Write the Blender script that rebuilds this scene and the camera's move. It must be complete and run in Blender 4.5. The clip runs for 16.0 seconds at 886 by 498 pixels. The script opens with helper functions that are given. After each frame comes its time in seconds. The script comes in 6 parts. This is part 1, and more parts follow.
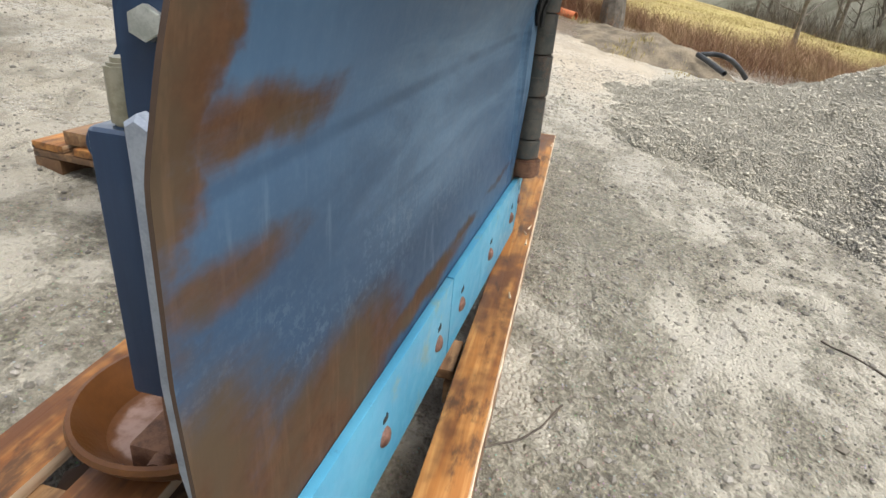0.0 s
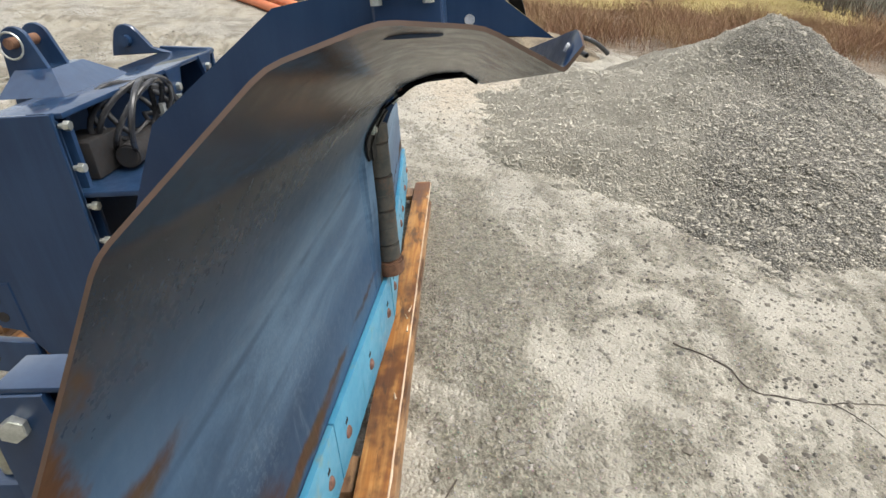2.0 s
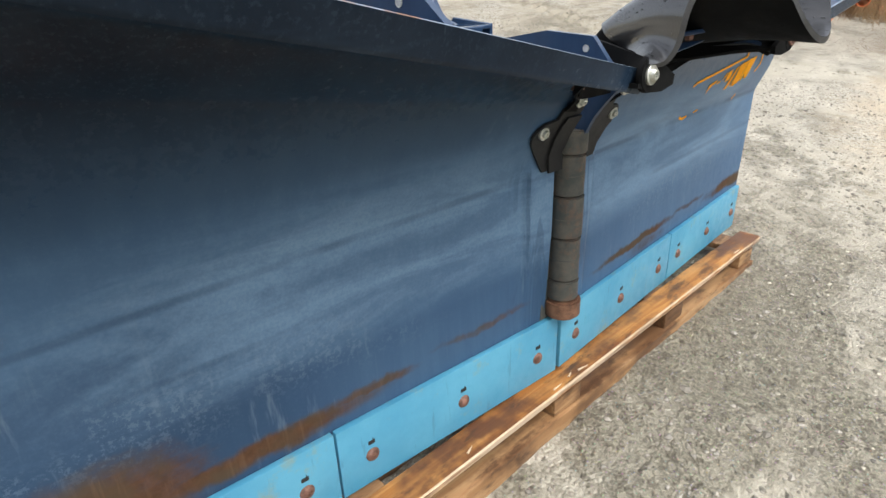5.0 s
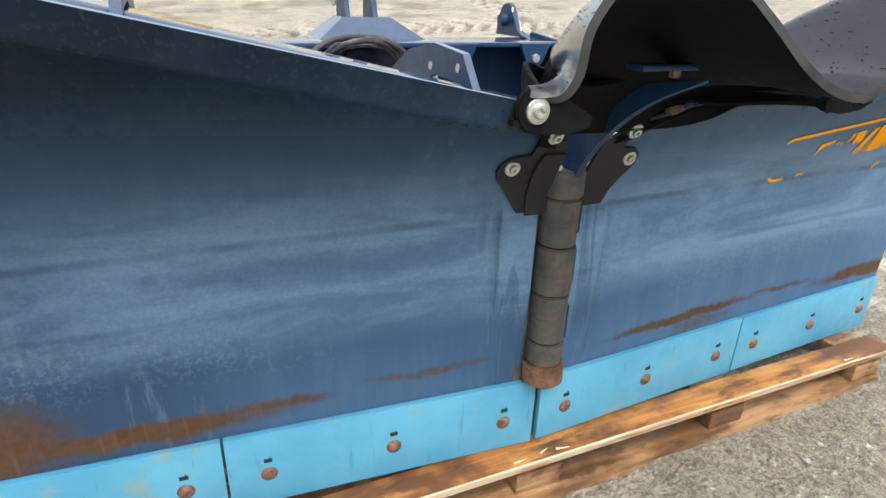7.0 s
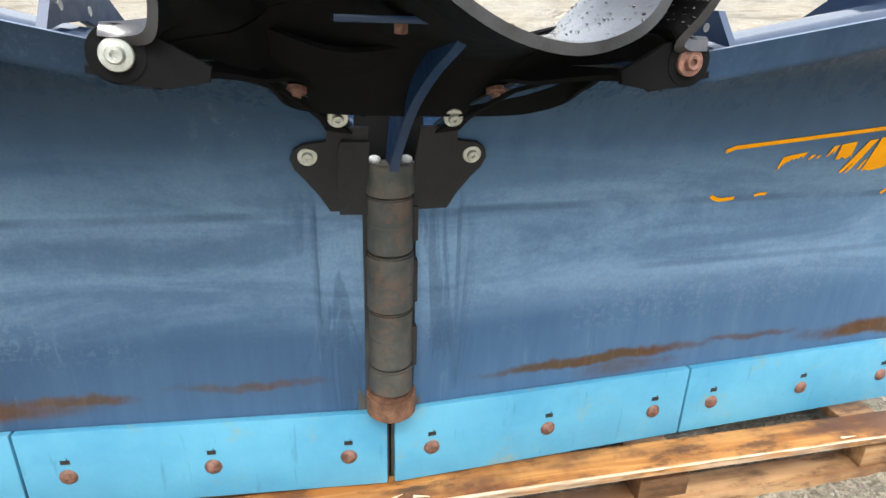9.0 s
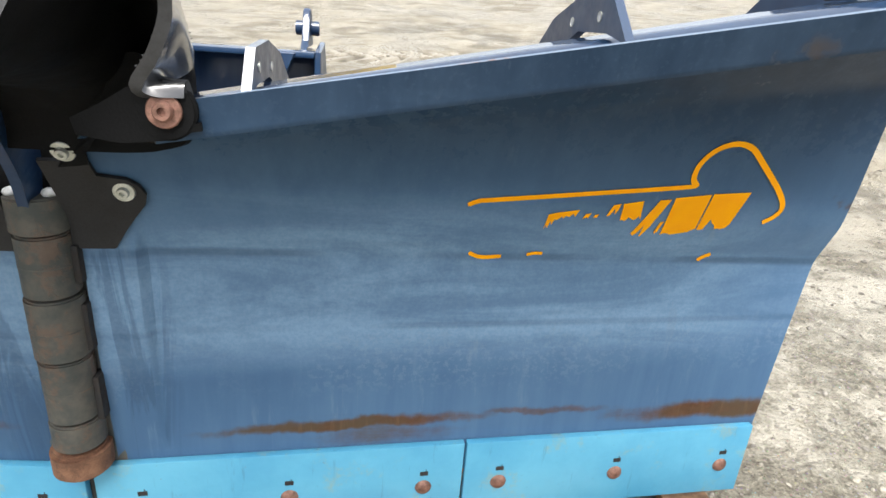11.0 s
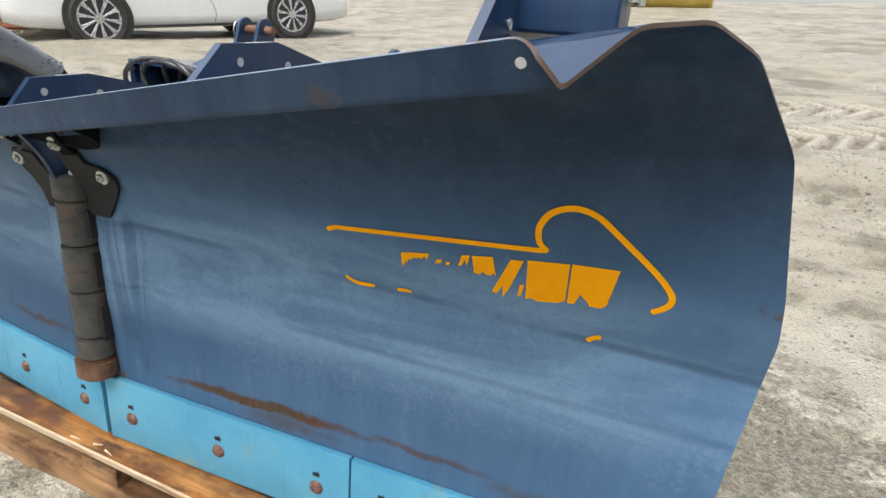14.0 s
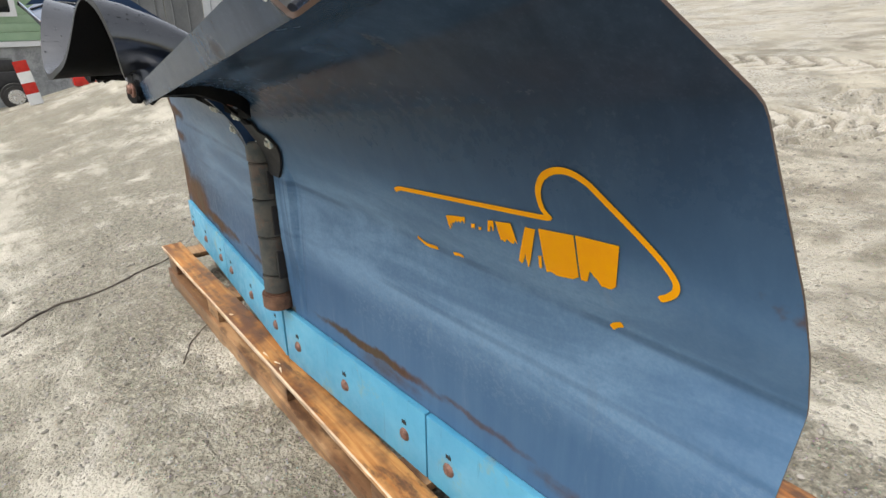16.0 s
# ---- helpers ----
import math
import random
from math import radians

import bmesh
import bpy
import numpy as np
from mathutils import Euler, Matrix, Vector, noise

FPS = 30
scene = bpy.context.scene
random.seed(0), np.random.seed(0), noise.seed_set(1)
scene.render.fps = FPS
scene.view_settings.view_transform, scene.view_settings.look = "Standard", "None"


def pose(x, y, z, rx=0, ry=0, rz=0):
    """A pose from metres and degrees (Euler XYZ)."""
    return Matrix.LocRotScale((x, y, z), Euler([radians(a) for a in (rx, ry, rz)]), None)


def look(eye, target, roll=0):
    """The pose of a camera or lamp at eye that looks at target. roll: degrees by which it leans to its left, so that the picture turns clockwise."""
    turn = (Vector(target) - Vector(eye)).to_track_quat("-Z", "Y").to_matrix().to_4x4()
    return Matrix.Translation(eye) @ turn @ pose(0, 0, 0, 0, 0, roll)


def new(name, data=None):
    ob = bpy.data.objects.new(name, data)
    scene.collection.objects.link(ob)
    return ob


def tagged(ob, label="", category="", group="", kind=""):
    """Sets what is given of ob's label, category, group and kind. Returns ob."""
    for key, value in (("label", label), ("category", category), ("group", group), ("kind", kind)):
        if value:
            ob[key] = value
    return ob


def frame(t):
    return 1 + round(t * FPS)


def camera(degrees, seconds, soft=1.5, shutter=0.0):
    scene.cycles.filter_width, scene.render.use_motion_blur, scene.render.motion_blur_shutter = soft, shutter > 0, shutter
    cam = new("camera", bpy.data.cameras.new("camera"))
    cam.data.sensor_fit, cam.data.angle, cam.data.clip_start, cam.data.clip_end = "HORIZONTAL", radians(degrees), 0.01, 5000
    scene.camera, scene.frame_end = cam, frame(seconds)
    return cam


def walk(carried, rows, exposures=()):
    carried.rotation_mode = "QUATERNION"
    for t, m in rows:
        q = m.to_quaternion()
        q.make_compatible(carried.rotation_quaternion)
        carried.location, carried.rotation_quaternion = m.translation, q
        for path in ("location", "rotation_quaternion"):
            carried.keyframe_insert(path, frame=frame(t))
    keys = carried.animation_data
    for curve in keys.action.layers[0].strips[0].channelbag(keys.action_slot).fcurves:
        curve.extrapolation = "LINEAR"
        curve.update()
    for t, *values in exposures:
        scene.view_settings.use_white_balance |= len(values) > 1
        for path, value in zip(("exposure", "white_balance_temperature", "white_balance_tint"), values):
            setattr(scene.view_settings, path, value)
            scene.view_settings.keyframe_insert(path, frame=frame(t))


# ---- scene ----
cam = camera(73.7, 16.0)
PATH = [
    (0, (-1.615, -0.107, 0.536), (0.157, 0.235, -0.325), 4.9),
    (0.5, (-1.629, -0.138, 0.662), (0.155, 0.134, -0.201), 3.4),
    (1, (-1.642, -0.175, 0.785), (0.141, -0.031, -0.109), 2.0),
    (1.5, (-1.659, -0.212, 0.885), (0.105, -0.146, -0.055), -0.8),
    (2, (-1.63, -0.275, 0.94), (0.143, -0.165, 0.023), -3.9),
    (2.5, (-1.575, -0.401, 0.935), (0.211, -0.093, 0.09), -2.2),
    (3, (-1.508, -0.487, 0.918), (0.224, 0.021, 0.057), -1.1),
    (3.5, (-1.393, -0.524, 0.891), (0.266, 0.193, 0.037), -1.8),
    (4, (-1.285, -0.581, 0.879), (0.244, 0.383, 0.022), -2.6),
    (4.5, (-1.192, -0.706, 0.846), (0.167, 0.49, -0.004), -2.7),
    (4.7, (-1.16, -0.736, 0.834), (0.145, 0.521, -0.013), -2.6),
    (6.8, (-0.711, -0.864, 0.812), (0.104, 0.775, 0.008), 1.7),
    (7, (-0.655, -0.899, 0.807), (0.102, 0.769, 0.003), 1.9),
    (7.5, (-0.515, -0.912, 0.79), (0.156, 0.8, 0.005), 1.0),
    (8, (-0.397, -0.887, 0.764), (0.193, 0.864, -0.002), 0.6),
    (8.5, (-0.293, -0.891, 0.747), (0.202, 0.891, -0.016), 0.3),
    (9, (-0.12, -0.928, 0.726), (0.294, 0.884, -0.011), 1.7),
    (9.5, (0.028, -0.951, 0.712), (0.378, 0.886, 0.004), 1.4),
    (10, (0.166, -0.883, 0.718), (0.52, 0.952, 0.005), 2.3),
    (10.2, (0.224, -0.859, 0.733), (0.574, 0.972, 0.009), 2.9),
    (12.3, (0.757, -0.891, 0.811), (0.815, 0.973, 0.089), 5.4),
    (12.5, (0.793, -0.871, 0.821), (0.796, 0.997, 0.108), 5.3),
    (13, (0.915, -0.852, 0.827), (0.706, 1.006, 0.118), 5.6),
    (13.5, (1.084, -0.848, 0.839), (0.609, 0.962, 0.131), 6.0),
    (14, (1.174, -0.792, 0.838), (0.452, 0.94, 0.146), 4.6),
    (14.5, (1.254, -0.684, 0.858), (0.306, 0.94, 0.178), 4.2),
    (15, (1.385, -0.613, 0.869), (0.179, 0.83, 0.188), 3.6),
    (15.5, (1.474, -0.576, 0.847), (0.099, 0.692, 0.138), 1.2),
    (16, (1.511, -0.555, 0.807), (0.032, 0.569, 0.065), -0.8),
]
walk(cam, [(t, look(eye, target, roll)) for t, eye, target, roll in PATH], ((0.0, 1.07), (3.0, 1.02), (4.5, 1.1), (7.0, 1.32), (8.5, 1.5), (10.0, 1.58), (12.3, 1.16), (13.0, 1.12), (16.0, 1.16)))

# ---------- light ----------
world = bpy.data.worlds.new("overcast_sky")
scene.world = world
world.use_nodes = True
wn, wl = world.node_tree.nodes, world.node_tree.links
sky = wn.new("ShaderNodeTexSky")
sky.sky_type, sky.sun_disc = "NISHITA", False
sky.sun_elevation, sky.sun_rotation = radians(62), radians(190)
sky.air_density, sky.dust_density, sky.ozone_density = 1.0, 4.0, 1.0
pale = wn.new("ShaderNodeHueSaturation")
pale.inputs["Saturation"].default_value = 0.35
wl.new(sky.outputs[0], pale.inputs["Color"])
wl.new(pale.outputs[0], wn["Background"].inputs["Color"])
wn["Background"].inputs["Strength"].default_value = 0.11
sun = new("sun", bpy.data.lights.new("sun", "SUN"))
sun.data.energy, sun.data.angle, sun.data.color = 1.5, radians(40), (1.0, 0.97, 0.92)
sun.matrix_world = look((-0.8, -4.6, 9.0), (0, 0, 0))


# ---------- small node language ----------
class Mat:
    """A node material written as a chain of calls."""

    def __init__(self, name):
        self.m = bpy.data.materials.new(name)
        self.m.use_nodes = True
        self.n, self.l = self.m.node_tree.nodes, self.m.node_tree.links
        self.b = self.n["Principled BSDF"]
        self.obj = self.n.new("ShaderNodeTexCoord").outputs["Object"]

    def put(self, socket, value):
        if hasattr(value, "links"):
            self.l.new(value, socket)
        elif isinstance(value, (tuple, list)) and len(value) == 3 and socket.type == "RGBA":
            socket.default_value = (*value, 1)
        else:
            socket.default_value = value

    def math(self, op, a, b=0.0, c=0.0, clamp=False):
        k = self.n.new("ShaderNodeMath")
        k.operation, k.use_clamp = op, clamp
        for s, v in zip(k.inputs, (a, b, c)):
            self.put(s, v)
        return k.outputs[0]

    def axis(self, vec=None):
        k = self.n.new("ShaderNodeSeparateXYZ")
        self.put(k.inputs[0], vec or self.obj)
        return k.outputs

    def scaled(self, sx, sy, sz, vec=None, rot=(0, 0, 0)):
        k = self.n.new("ShaderNodeMapping")
        self.put(k.inputs["Vector"], vec or self.obj)
        k.inputs["Scale"].default_value = (sx, sy, sz)
        k.inputs["Rotation"].default_value = rot
        return k.outputs[0]

    def shifted(self):
        """Object coordinates that differ from piece to piece."""
        r = self.n.new("ShaderNodeObjectInfo").outputs["Random"]
        k = self.n.new("ShaderNodeVectorMath")
        k.operation = "ADD"
        self.put(k.inputs[0], self.obj)
        c = self.n.new("ShaderNodeCombineXYZ")
        for s, f in zip(c.inputs, (37.0, 71.0, 19.0)):
            self.put(s, self.math("MULTIPLY", r, f))
        self.put(k.inputs[1], c.outputs[0])
        return k.outputs[0], r

    def noise(self, scale, detail=4.0, rough=0.55, vec=None, dist=0.0):
        k = self.n.new("ShaderNodeTexNoise")
        self.put(k.inputs["Vector"], vec or self.obj)
        k.inputs["Scale"].default_value, k.inputs["Detail"].default_value = scale, detail
        k.inputs["Roughness"].default_value, k.inputs["Distortion"].default_value = rough, dist
        return k.outputs[0]

    def voronoi(self, scale, vec=None, feature="F1", rand=1.0):
        k = self.n.new("ShaderNodeTexVoronoi")
        k.feature = feature
        self.put(k.inputs["Vector"], vec or self.obj)
        k.inputs["Scale"].default_value, k.inputs["Randomness"].default_value = scale, rand
        return k.outputs

    def step(self, v, lo, hi, a=0.0, b=1.0):
        k = self.n.new("ShaderNodeMapRange")
        k.interpolation_type = "SMOOTHSTEP"
        self.put(k.inputs["Value"], v)
        for name, x in (("From Min", lo), ("From Max", hi), ("To Min", a), ("To Max", b)):
            self.put(k.inputs[name], x)
        return k.outputs[0]

    def mix(self, f, a, b):
        k = self.n.new("ShaderNodeMix")
        k.data_type = "RGBA"
        self.put(k.inputs[0], f)
        self.put(k.inputs[6], a)
        self.put(k.inputs[7], b)
        return k.outputs[2]

    def bump(self, height, strength=0.3, distance=0.01, normal=None):
        k = self.n.new("ShaderNodeBump")
        k.inputs["Strength"].default_value, k.inputs["Distance"].default_value = strength, distance
        self.put(k.inputs["Height"], height)
        if normal:
            self.put(k.inputs["Normal"], normal)
        return k.outputs[0]

    def done(self, color, rough=0.5, metal=0.0, normal=None, coat=0.0, spec=0.5):
        self.put(self.b.inputs["Base Color"], color)
        self.put(self.b.inputs["Roughness"], rough)
        self.put(self.b.inputs["Metallic"], metal)
        self.put(self.b.inputs["Coat Weight"], coat)
        self.put(self.b.inputs["Specular IOR Level"], spec)
        if normal:
            self.put(self.b.inputs["Normal"], normal)
        return self.m


def simple(name, a, b, scale=20, rough=0.5, metal=0.0, bump=0.15, fine=300, spec=0.5, dist=0.002):
    """Two tones at a coarse scale, a fine grain over them."""
    k = Mat(name)
    vec, _ = k.shifted()
    big, small = k.noise(scale, 5, 0.6, vec), k.noise(fine, 3, 0.6, vec)
    f = k.step(k.math("ADD", k.math("MULTIPLY", big, 0.75), k.math("MULTIPLY", small, 0.25)), 0.35, 0.65)
    r = k.step(big, 0.3, 0.7, rough * 0.8, min(1, rough * 1.2))
    return k.done(k.mix(f, a, b), r, metal, k.bump(k.math("ADD", big, small), bump, dist), spec=spec)


def blue_paint(name, patches=(), wear=1.0, blade=False, upper=1.0):
    """Faded dark blue machine paint with rust patches (x, z, half width, half height, strength); a blade's shade is
    painted in by height.
    """
    k = Mat(name)
    x, y, z = k.axis()
    big = k.noise(2.2, 4, 0.6)
    streak = k.noise(1.0, 4, 0.65, k.scaled(26, 26, 2.2))
    brush = k.noise(1.0, 3, 0.6, k.scaled(3, 3, 30))
    grain = k.noise(160, 3, 0.65)
    mott = k.noise(38, 4, 0.7)
    fade = k.step(k.math("ADD", k.math("MULTIPLY", big, 0.55), k.math("MULTIPLY", streak, 0.45)), 0.36, 0.68)
    # upper sets the top zone's painted shade, gain the wing's painted brightness
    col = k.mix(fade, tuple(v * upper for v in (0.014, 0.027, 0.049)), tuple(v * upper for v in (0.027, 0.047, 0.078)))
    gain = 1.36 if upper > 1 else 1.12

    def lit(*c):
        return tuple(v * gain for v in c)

    if not blade:
        col = k.mix(fade, (0.011, 0.031, 0.078), (0.022, 0.054, 0.116))
    else:
        # shade under the overhang painted in by height, its edge wandering
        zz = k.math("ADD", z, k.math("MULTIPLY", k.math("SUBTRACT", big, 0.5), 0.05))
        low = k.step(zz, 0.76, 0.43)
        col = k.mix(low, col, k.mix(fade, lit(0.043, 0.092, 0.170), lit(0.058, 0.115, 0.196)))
        # darker towards the left wing's lower outer end
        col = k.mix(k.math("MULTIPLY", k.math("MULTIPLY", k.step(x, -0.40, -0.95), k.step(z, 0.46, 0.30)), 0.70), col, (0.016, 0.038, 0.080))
        # the zone that snow has rubbed dull and pale, its edges wandering
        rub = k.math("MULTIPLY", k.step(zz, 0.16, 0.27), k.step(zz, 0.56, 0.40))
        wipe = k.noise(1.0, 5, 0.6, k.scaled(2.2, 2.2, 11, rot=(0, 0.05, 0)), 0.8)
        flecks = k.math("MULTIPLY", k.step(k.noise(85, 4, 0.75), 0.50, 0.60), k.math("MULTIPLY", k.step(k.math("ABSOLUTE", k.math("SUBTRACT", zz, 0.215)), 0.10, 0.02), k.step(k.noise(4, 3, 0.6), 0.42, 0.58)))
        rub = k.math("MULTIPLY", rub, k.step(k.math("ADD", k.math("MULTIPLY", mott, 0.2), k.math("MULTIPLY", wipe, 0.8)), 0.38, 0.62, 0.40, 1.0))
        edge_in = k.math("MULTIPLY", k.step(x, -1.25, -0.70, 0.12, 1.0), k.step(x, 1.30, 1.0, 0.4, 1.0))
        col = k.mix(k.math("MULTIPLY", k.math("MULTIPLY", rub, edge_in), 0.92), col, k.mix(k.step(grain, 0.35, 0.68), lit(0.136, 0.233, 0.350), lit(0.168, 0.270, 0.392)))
        col = k.mix(k.math("MULTIPLY", flecks, 0.2), col, (0.24, 0.32, 0.40))
        # snow-rubbed scuffs that run up the plate
        scuff = k.noise(1.0, 4, 0.7, k.scaled(30, 30, 4.5, rot=(0, 0.12, 0)))
        col = k.mix(k.math("MULTIPLY", k.math("MULTIPLY", k.step(scuff, 0.57, 0.72), k.step(k.noise(3.2, 3, 0.6), 0.48, 0.62)), k.math("MULTIPLY", k.step(z, 0.72, 0.5), 0.30)), col, (0.20, 0.27, 0.34))
        # the bends' shading painted as broken dark lines along two creases
        crease_shade = k.math("MULTIPLY", k.math("ADD", k.step(k.math("ABSOLUTE", k.math("SUBTRACT", k.math("ADD", z, k.math("MULTIPLY", k.math("ABSOLUTE", x), 0.017)), 0.413)), 0.012, 0.002), k.math("MULTIPLY", k.step(k.math("ABSOLUTE", k.math("SUBTRACT", z, 0.27)), 0.010, 0.002), 0.5)), k.step(k.noise(3, 3, 0.6), 0.35, 0.6))
        col = k.mix(k.math("MULTIPLY", crease_shade, 0.55), col, (0.035, 0.07, 0.125))
        drip = k.noise(1.0, 4, 0.65, k.scaled(22, 22, 2.2), 0.9)
        near = k.math("MULTIPLY", k.step(k.math("ADD", k.math("ABSOLUTE", x), k.math("MULTIPLY", k.math("SUBTRACT", k.noise(6, 3, 0.6), 0.5), 0.12)), 0.19, 0.10), k.step(z, 0.50, 0.40))
        col = k.mix(k.math("MULTIPLY", k.math("MULTIPLY", k.step(drip, 0.44, 0.36), near), 0.2), col, (0.22, 0.32, 0.42))
        col = k.mix(k.math("MULTIPLY", k.math("MULTIPLY", k.step(drip, 0.52, 0.62), near), 0.4), col, (0.022, 0.05, 0.10))
    col = k.mix(k.math("MULTIPLY", k.step(grain, 0.52, 0.70), 0.10 * wear), col, (0.12, 0.18, 0.25))
    col = k.mix(k.math("MULTIPLY", k.step(brush, 0.60, 0.78), 0.25 * wear), col, (0.068, 0.115, 0.175))
    scratch = k.noise(1.0, 2, 0.5, k.scaled(150, 150, 3, rot=(0, 0.3, 0)))
    col = k.mix(k.math("MULTIPLY", k.math("MULTIPLY", k.step(scratch, 0.66, 0.72), k.step(k.noise(5, 3, 0.6), 0.5, 0.62)), 0.09 * wear), col, (0.2, 0.26, 0.32))
    rust = None
    wx = k.math("ADD", x, k.math("MULTIPLY", k.math("SUBTRACT", k.noise(6, 5, 0.7), 0.5), 0.22))
    wz = k.math("ADD", z, k.math("MULTIPLY", k.math("SUBTRACT", k.noise(7, 4, 0.65, k.scaled(1.2, 1.2, 0.8)), 0.5), 0.055))
    for cx, cz, rx, rz, s in patches:
        dx = k.math("DIVIDE", k.math("SUBTRACT", wx, cx), rx)
        dz = k.math("DIVIDE", k.math("SUBTRACT", wz, cz), rz)
        d = k.math("SQRT", k.math("ADD", k.math("MULTIPLY", dx, dx), k.math("MULTIPLY", dz, dz)))
        one = k.math("MULTIPLY", k.step(d, 1.35, 0.25), s)
        rust = one if rust is None else k.math("MAXIMUM", rust, one)
    rough = k.step(mott, 0.3, 0.7, 0.30, 0.45)
    if blade:
        rough = k.math("ADD", k.step(mott, 0.3, 0.7, 0.18, 0.27), k.math("MULTIPLY", low, 0.16))
    if rust is not None:
        rag = k.math("ADD", k.math("MULTIPLY", k.noise(14, 7, 0.75), 0.7), k.math("MULTIPLY", k.noise(1.0, 6, 0.7, k.scaled(5, 5, 42)), 0.65))
        f = k.math("MULTIPLY", k.step(k.math("ADD", rust, k.math("MULTIPLY", k.math("SUBTRACT", rag, 0.675), 0.85)), 0.16, 0.95), k.step(rust, 0.03, 0.3))
        drips = k.noise(1.0, 4, 0.7, k.scaled(55, 55, 5))
        rc = k.mix(k.noise(45, 5, 0.7), (0.036, 0.019, 0.011), (0.150, 0.074, 0.038))
        rc = k.mix(k.step(k.noise(7, 4, 0.6), 0.38, 0.62), rc, (0.082, 0.058, 0.037))
        rc = k.mix(k.math("MULTIPLY", k.step(drips, 0.50, 0.70), 0.25), rc, (0.18, 0.11, 0.065))
        col = k.mix(f, col, rc)
        rough = k.math("ADD", rough, k.math("MULTIPLY", f, 0.35))
    # rain stands as a film on the level faces
    film = k.step(k.axis(k.n.new("ShaderNodeNewGeometry").outputs["Normal"])[2], 0.35, 0.75, 0.06, 1.0)
    h = k.math("ADD", k.math("MULTIPLY", mott, 0.4), k.math("MULTIPLY", grain, 0.6))
    m = k.done(col, rough, 0.0, k.bump(h, 0.05, 0.001), 0.0 if blade else film, 0.13 if blade else 0.28)
    k.b.inputs["Coat Roughness"].default_value = 0.05
    k.b.inputs["Coat IOR"].default_value = 2.1
    return m


LEFT_RUST = ((-1.335, 0.56, 0.062, 0.36, 1.0), (-1.24, 0.43, 0.17, 0.034, 0.85), (-1.26, 0.318, 0.13, 0.034, 0.8),
             (-1.35, 0.14, 0.20, 0.15, 1.0), (-1.11, 0.075, 0.26, 0.12, 1.0), (-0.82, 0.055, 0.34, 0.030, 0.95),
             (-0.55, 0.070, 0.15, 0.018, 0.8), (-0.25, 0.085, 0.16, 0.014, 0.62))
RIGHT_RUST = ((0.46, 0.068, 0.28, 0.018, 0.95), (0.50, 0.04, 0.16, 0.03, 0.62), (0.8, 0.072, 0.18, 0.012, 0.62), (1.2, 0.055, 0.27, 0.028, 1.0),
              (1.325, 0.52, 0.03, 0.02, 0.7), (0.85, 0.775, 0.02, 0.025, 0.45))
# one paint, dimmed on the left wing and brightened on the right for light
M_WING_L, M_WING_R = blue_paint("blue_paint_rusted_dimmed", LEFT_RUST, 0.7, True, 0.5), blue_paint("blue_paint_worn_brightened", RIGHT_RUST, 0.7, True, 1.45)
M_BLUE = blue_paint("blue_paint_frame", wear=0.15)
M_RUST = simple("bare_rusty_steel", (0.09, 0.04, 0.022), (0.23, 0.12, 0.07), 40, 0.75, 0.0, 0.4, 400)
kb = Mat("worn_hinge_steel_with_rust")
kv, kr_ = kb.shifted()
worn = kb.mix(kb.step(kb.noise(16, 5, 0.65, kv), 0.35, 0.65), (0.050, 0.058, 0.056), (0.105, 0.098, 0.084))
patchy = kb.step(kb.math("ADD", kb.math("MULTIPLY", kb.noise(13, 5, 0.7, kv), 0.7), kb.math("MULTIPLY", kb.noise(60, 4, 0.7, kv), 0.3)), 0.52, 0.60)
worn = kb.mix(kb.math("MULTIPLY", patchy, 0.5), worn, kb.mix(kb.noise(70, 4, 0.6, kv), (0.10, 0.055, 0.036), (0.19, 0.115, 0.078)))
M_BARREL = kb.done(worn, 0.55, 0.1, kb.bump(kb.math("ADD", kb.noise(120, 4, 0.7, kv), patchy), 0.3, 0.0015))
kr = Mat("bare_plate_rim")
rx_, ry_, rz_ = kr.axis()
far_ = kr.step(kr.math("ADD", kr.math("ABSOLUTE", rx_), kr.math("MULTIPLY", kr.noise(9, 4, 0.6), 0.12)), 1.09, 1.13)
near_ = kr.step(kr.math("ABSOLUTE", rx_), 0.30, 0.34)
rimc = kr.mix(kr.noise(30, 5, 0.7), (0.035, 0.027, 0.02), (0.11, 0.06, 0.038))
palec = kr.mix(kr.step(kr.noise(14, 5, 0.7), 0.52, 0.66), (0.16, 0.21, 0.28), (0.20, 0.11, 0.06))
M_RIMEDGE = kr.done(kr.mix(near_, (0.02, 0.025, 0.03), kr.mix(far_, palec, rimc)), 0.5, 0.0, kr.bump(kr.noise(90, 4, 0.7), 0.3, 0.002))
M_BOLT = simple("rusty_bolt_steel", (0.10, 0.05, 0.035), (0.30, 0.16, 0.12), 90, 0.6, 0.3, 0.3, 900)
M_ZINC = simple("zinc_plated_steel", (0.42, 0.44, 0.40), (0.66, 0.67, 0.62), 60, 0.35, 0.75, 0.15, 500)
M_DARK = simple("dark_recess_steel", (0.012, 0.013, 0.015), (0.03, 0.025, 0.022), 60, 0.8, 0.0, 0.2, 400)
M_ORANGE = simple("orange_logo_foil", (0.97, 0.39, 0.001), (1.0, 0.43, 0.002), 30, 0.6, 0.0, 0.05, 500, 0.12)
M_RUBBER = simple("wet_black_rubber", (0.006, 0.0065, 0.0075), (0.015, 0.016, 0.018), 18, 0.33, 0.0, 0.2, 350)
M_RUBBER.node_tree.nodes["Principled BSDF"].inputs["Coat Weight"].default_value = 1.0
M_RUBBER.node_tree.nodes["Principled BSDF"].inputs["Coat Roughness"].default_value = 0.14
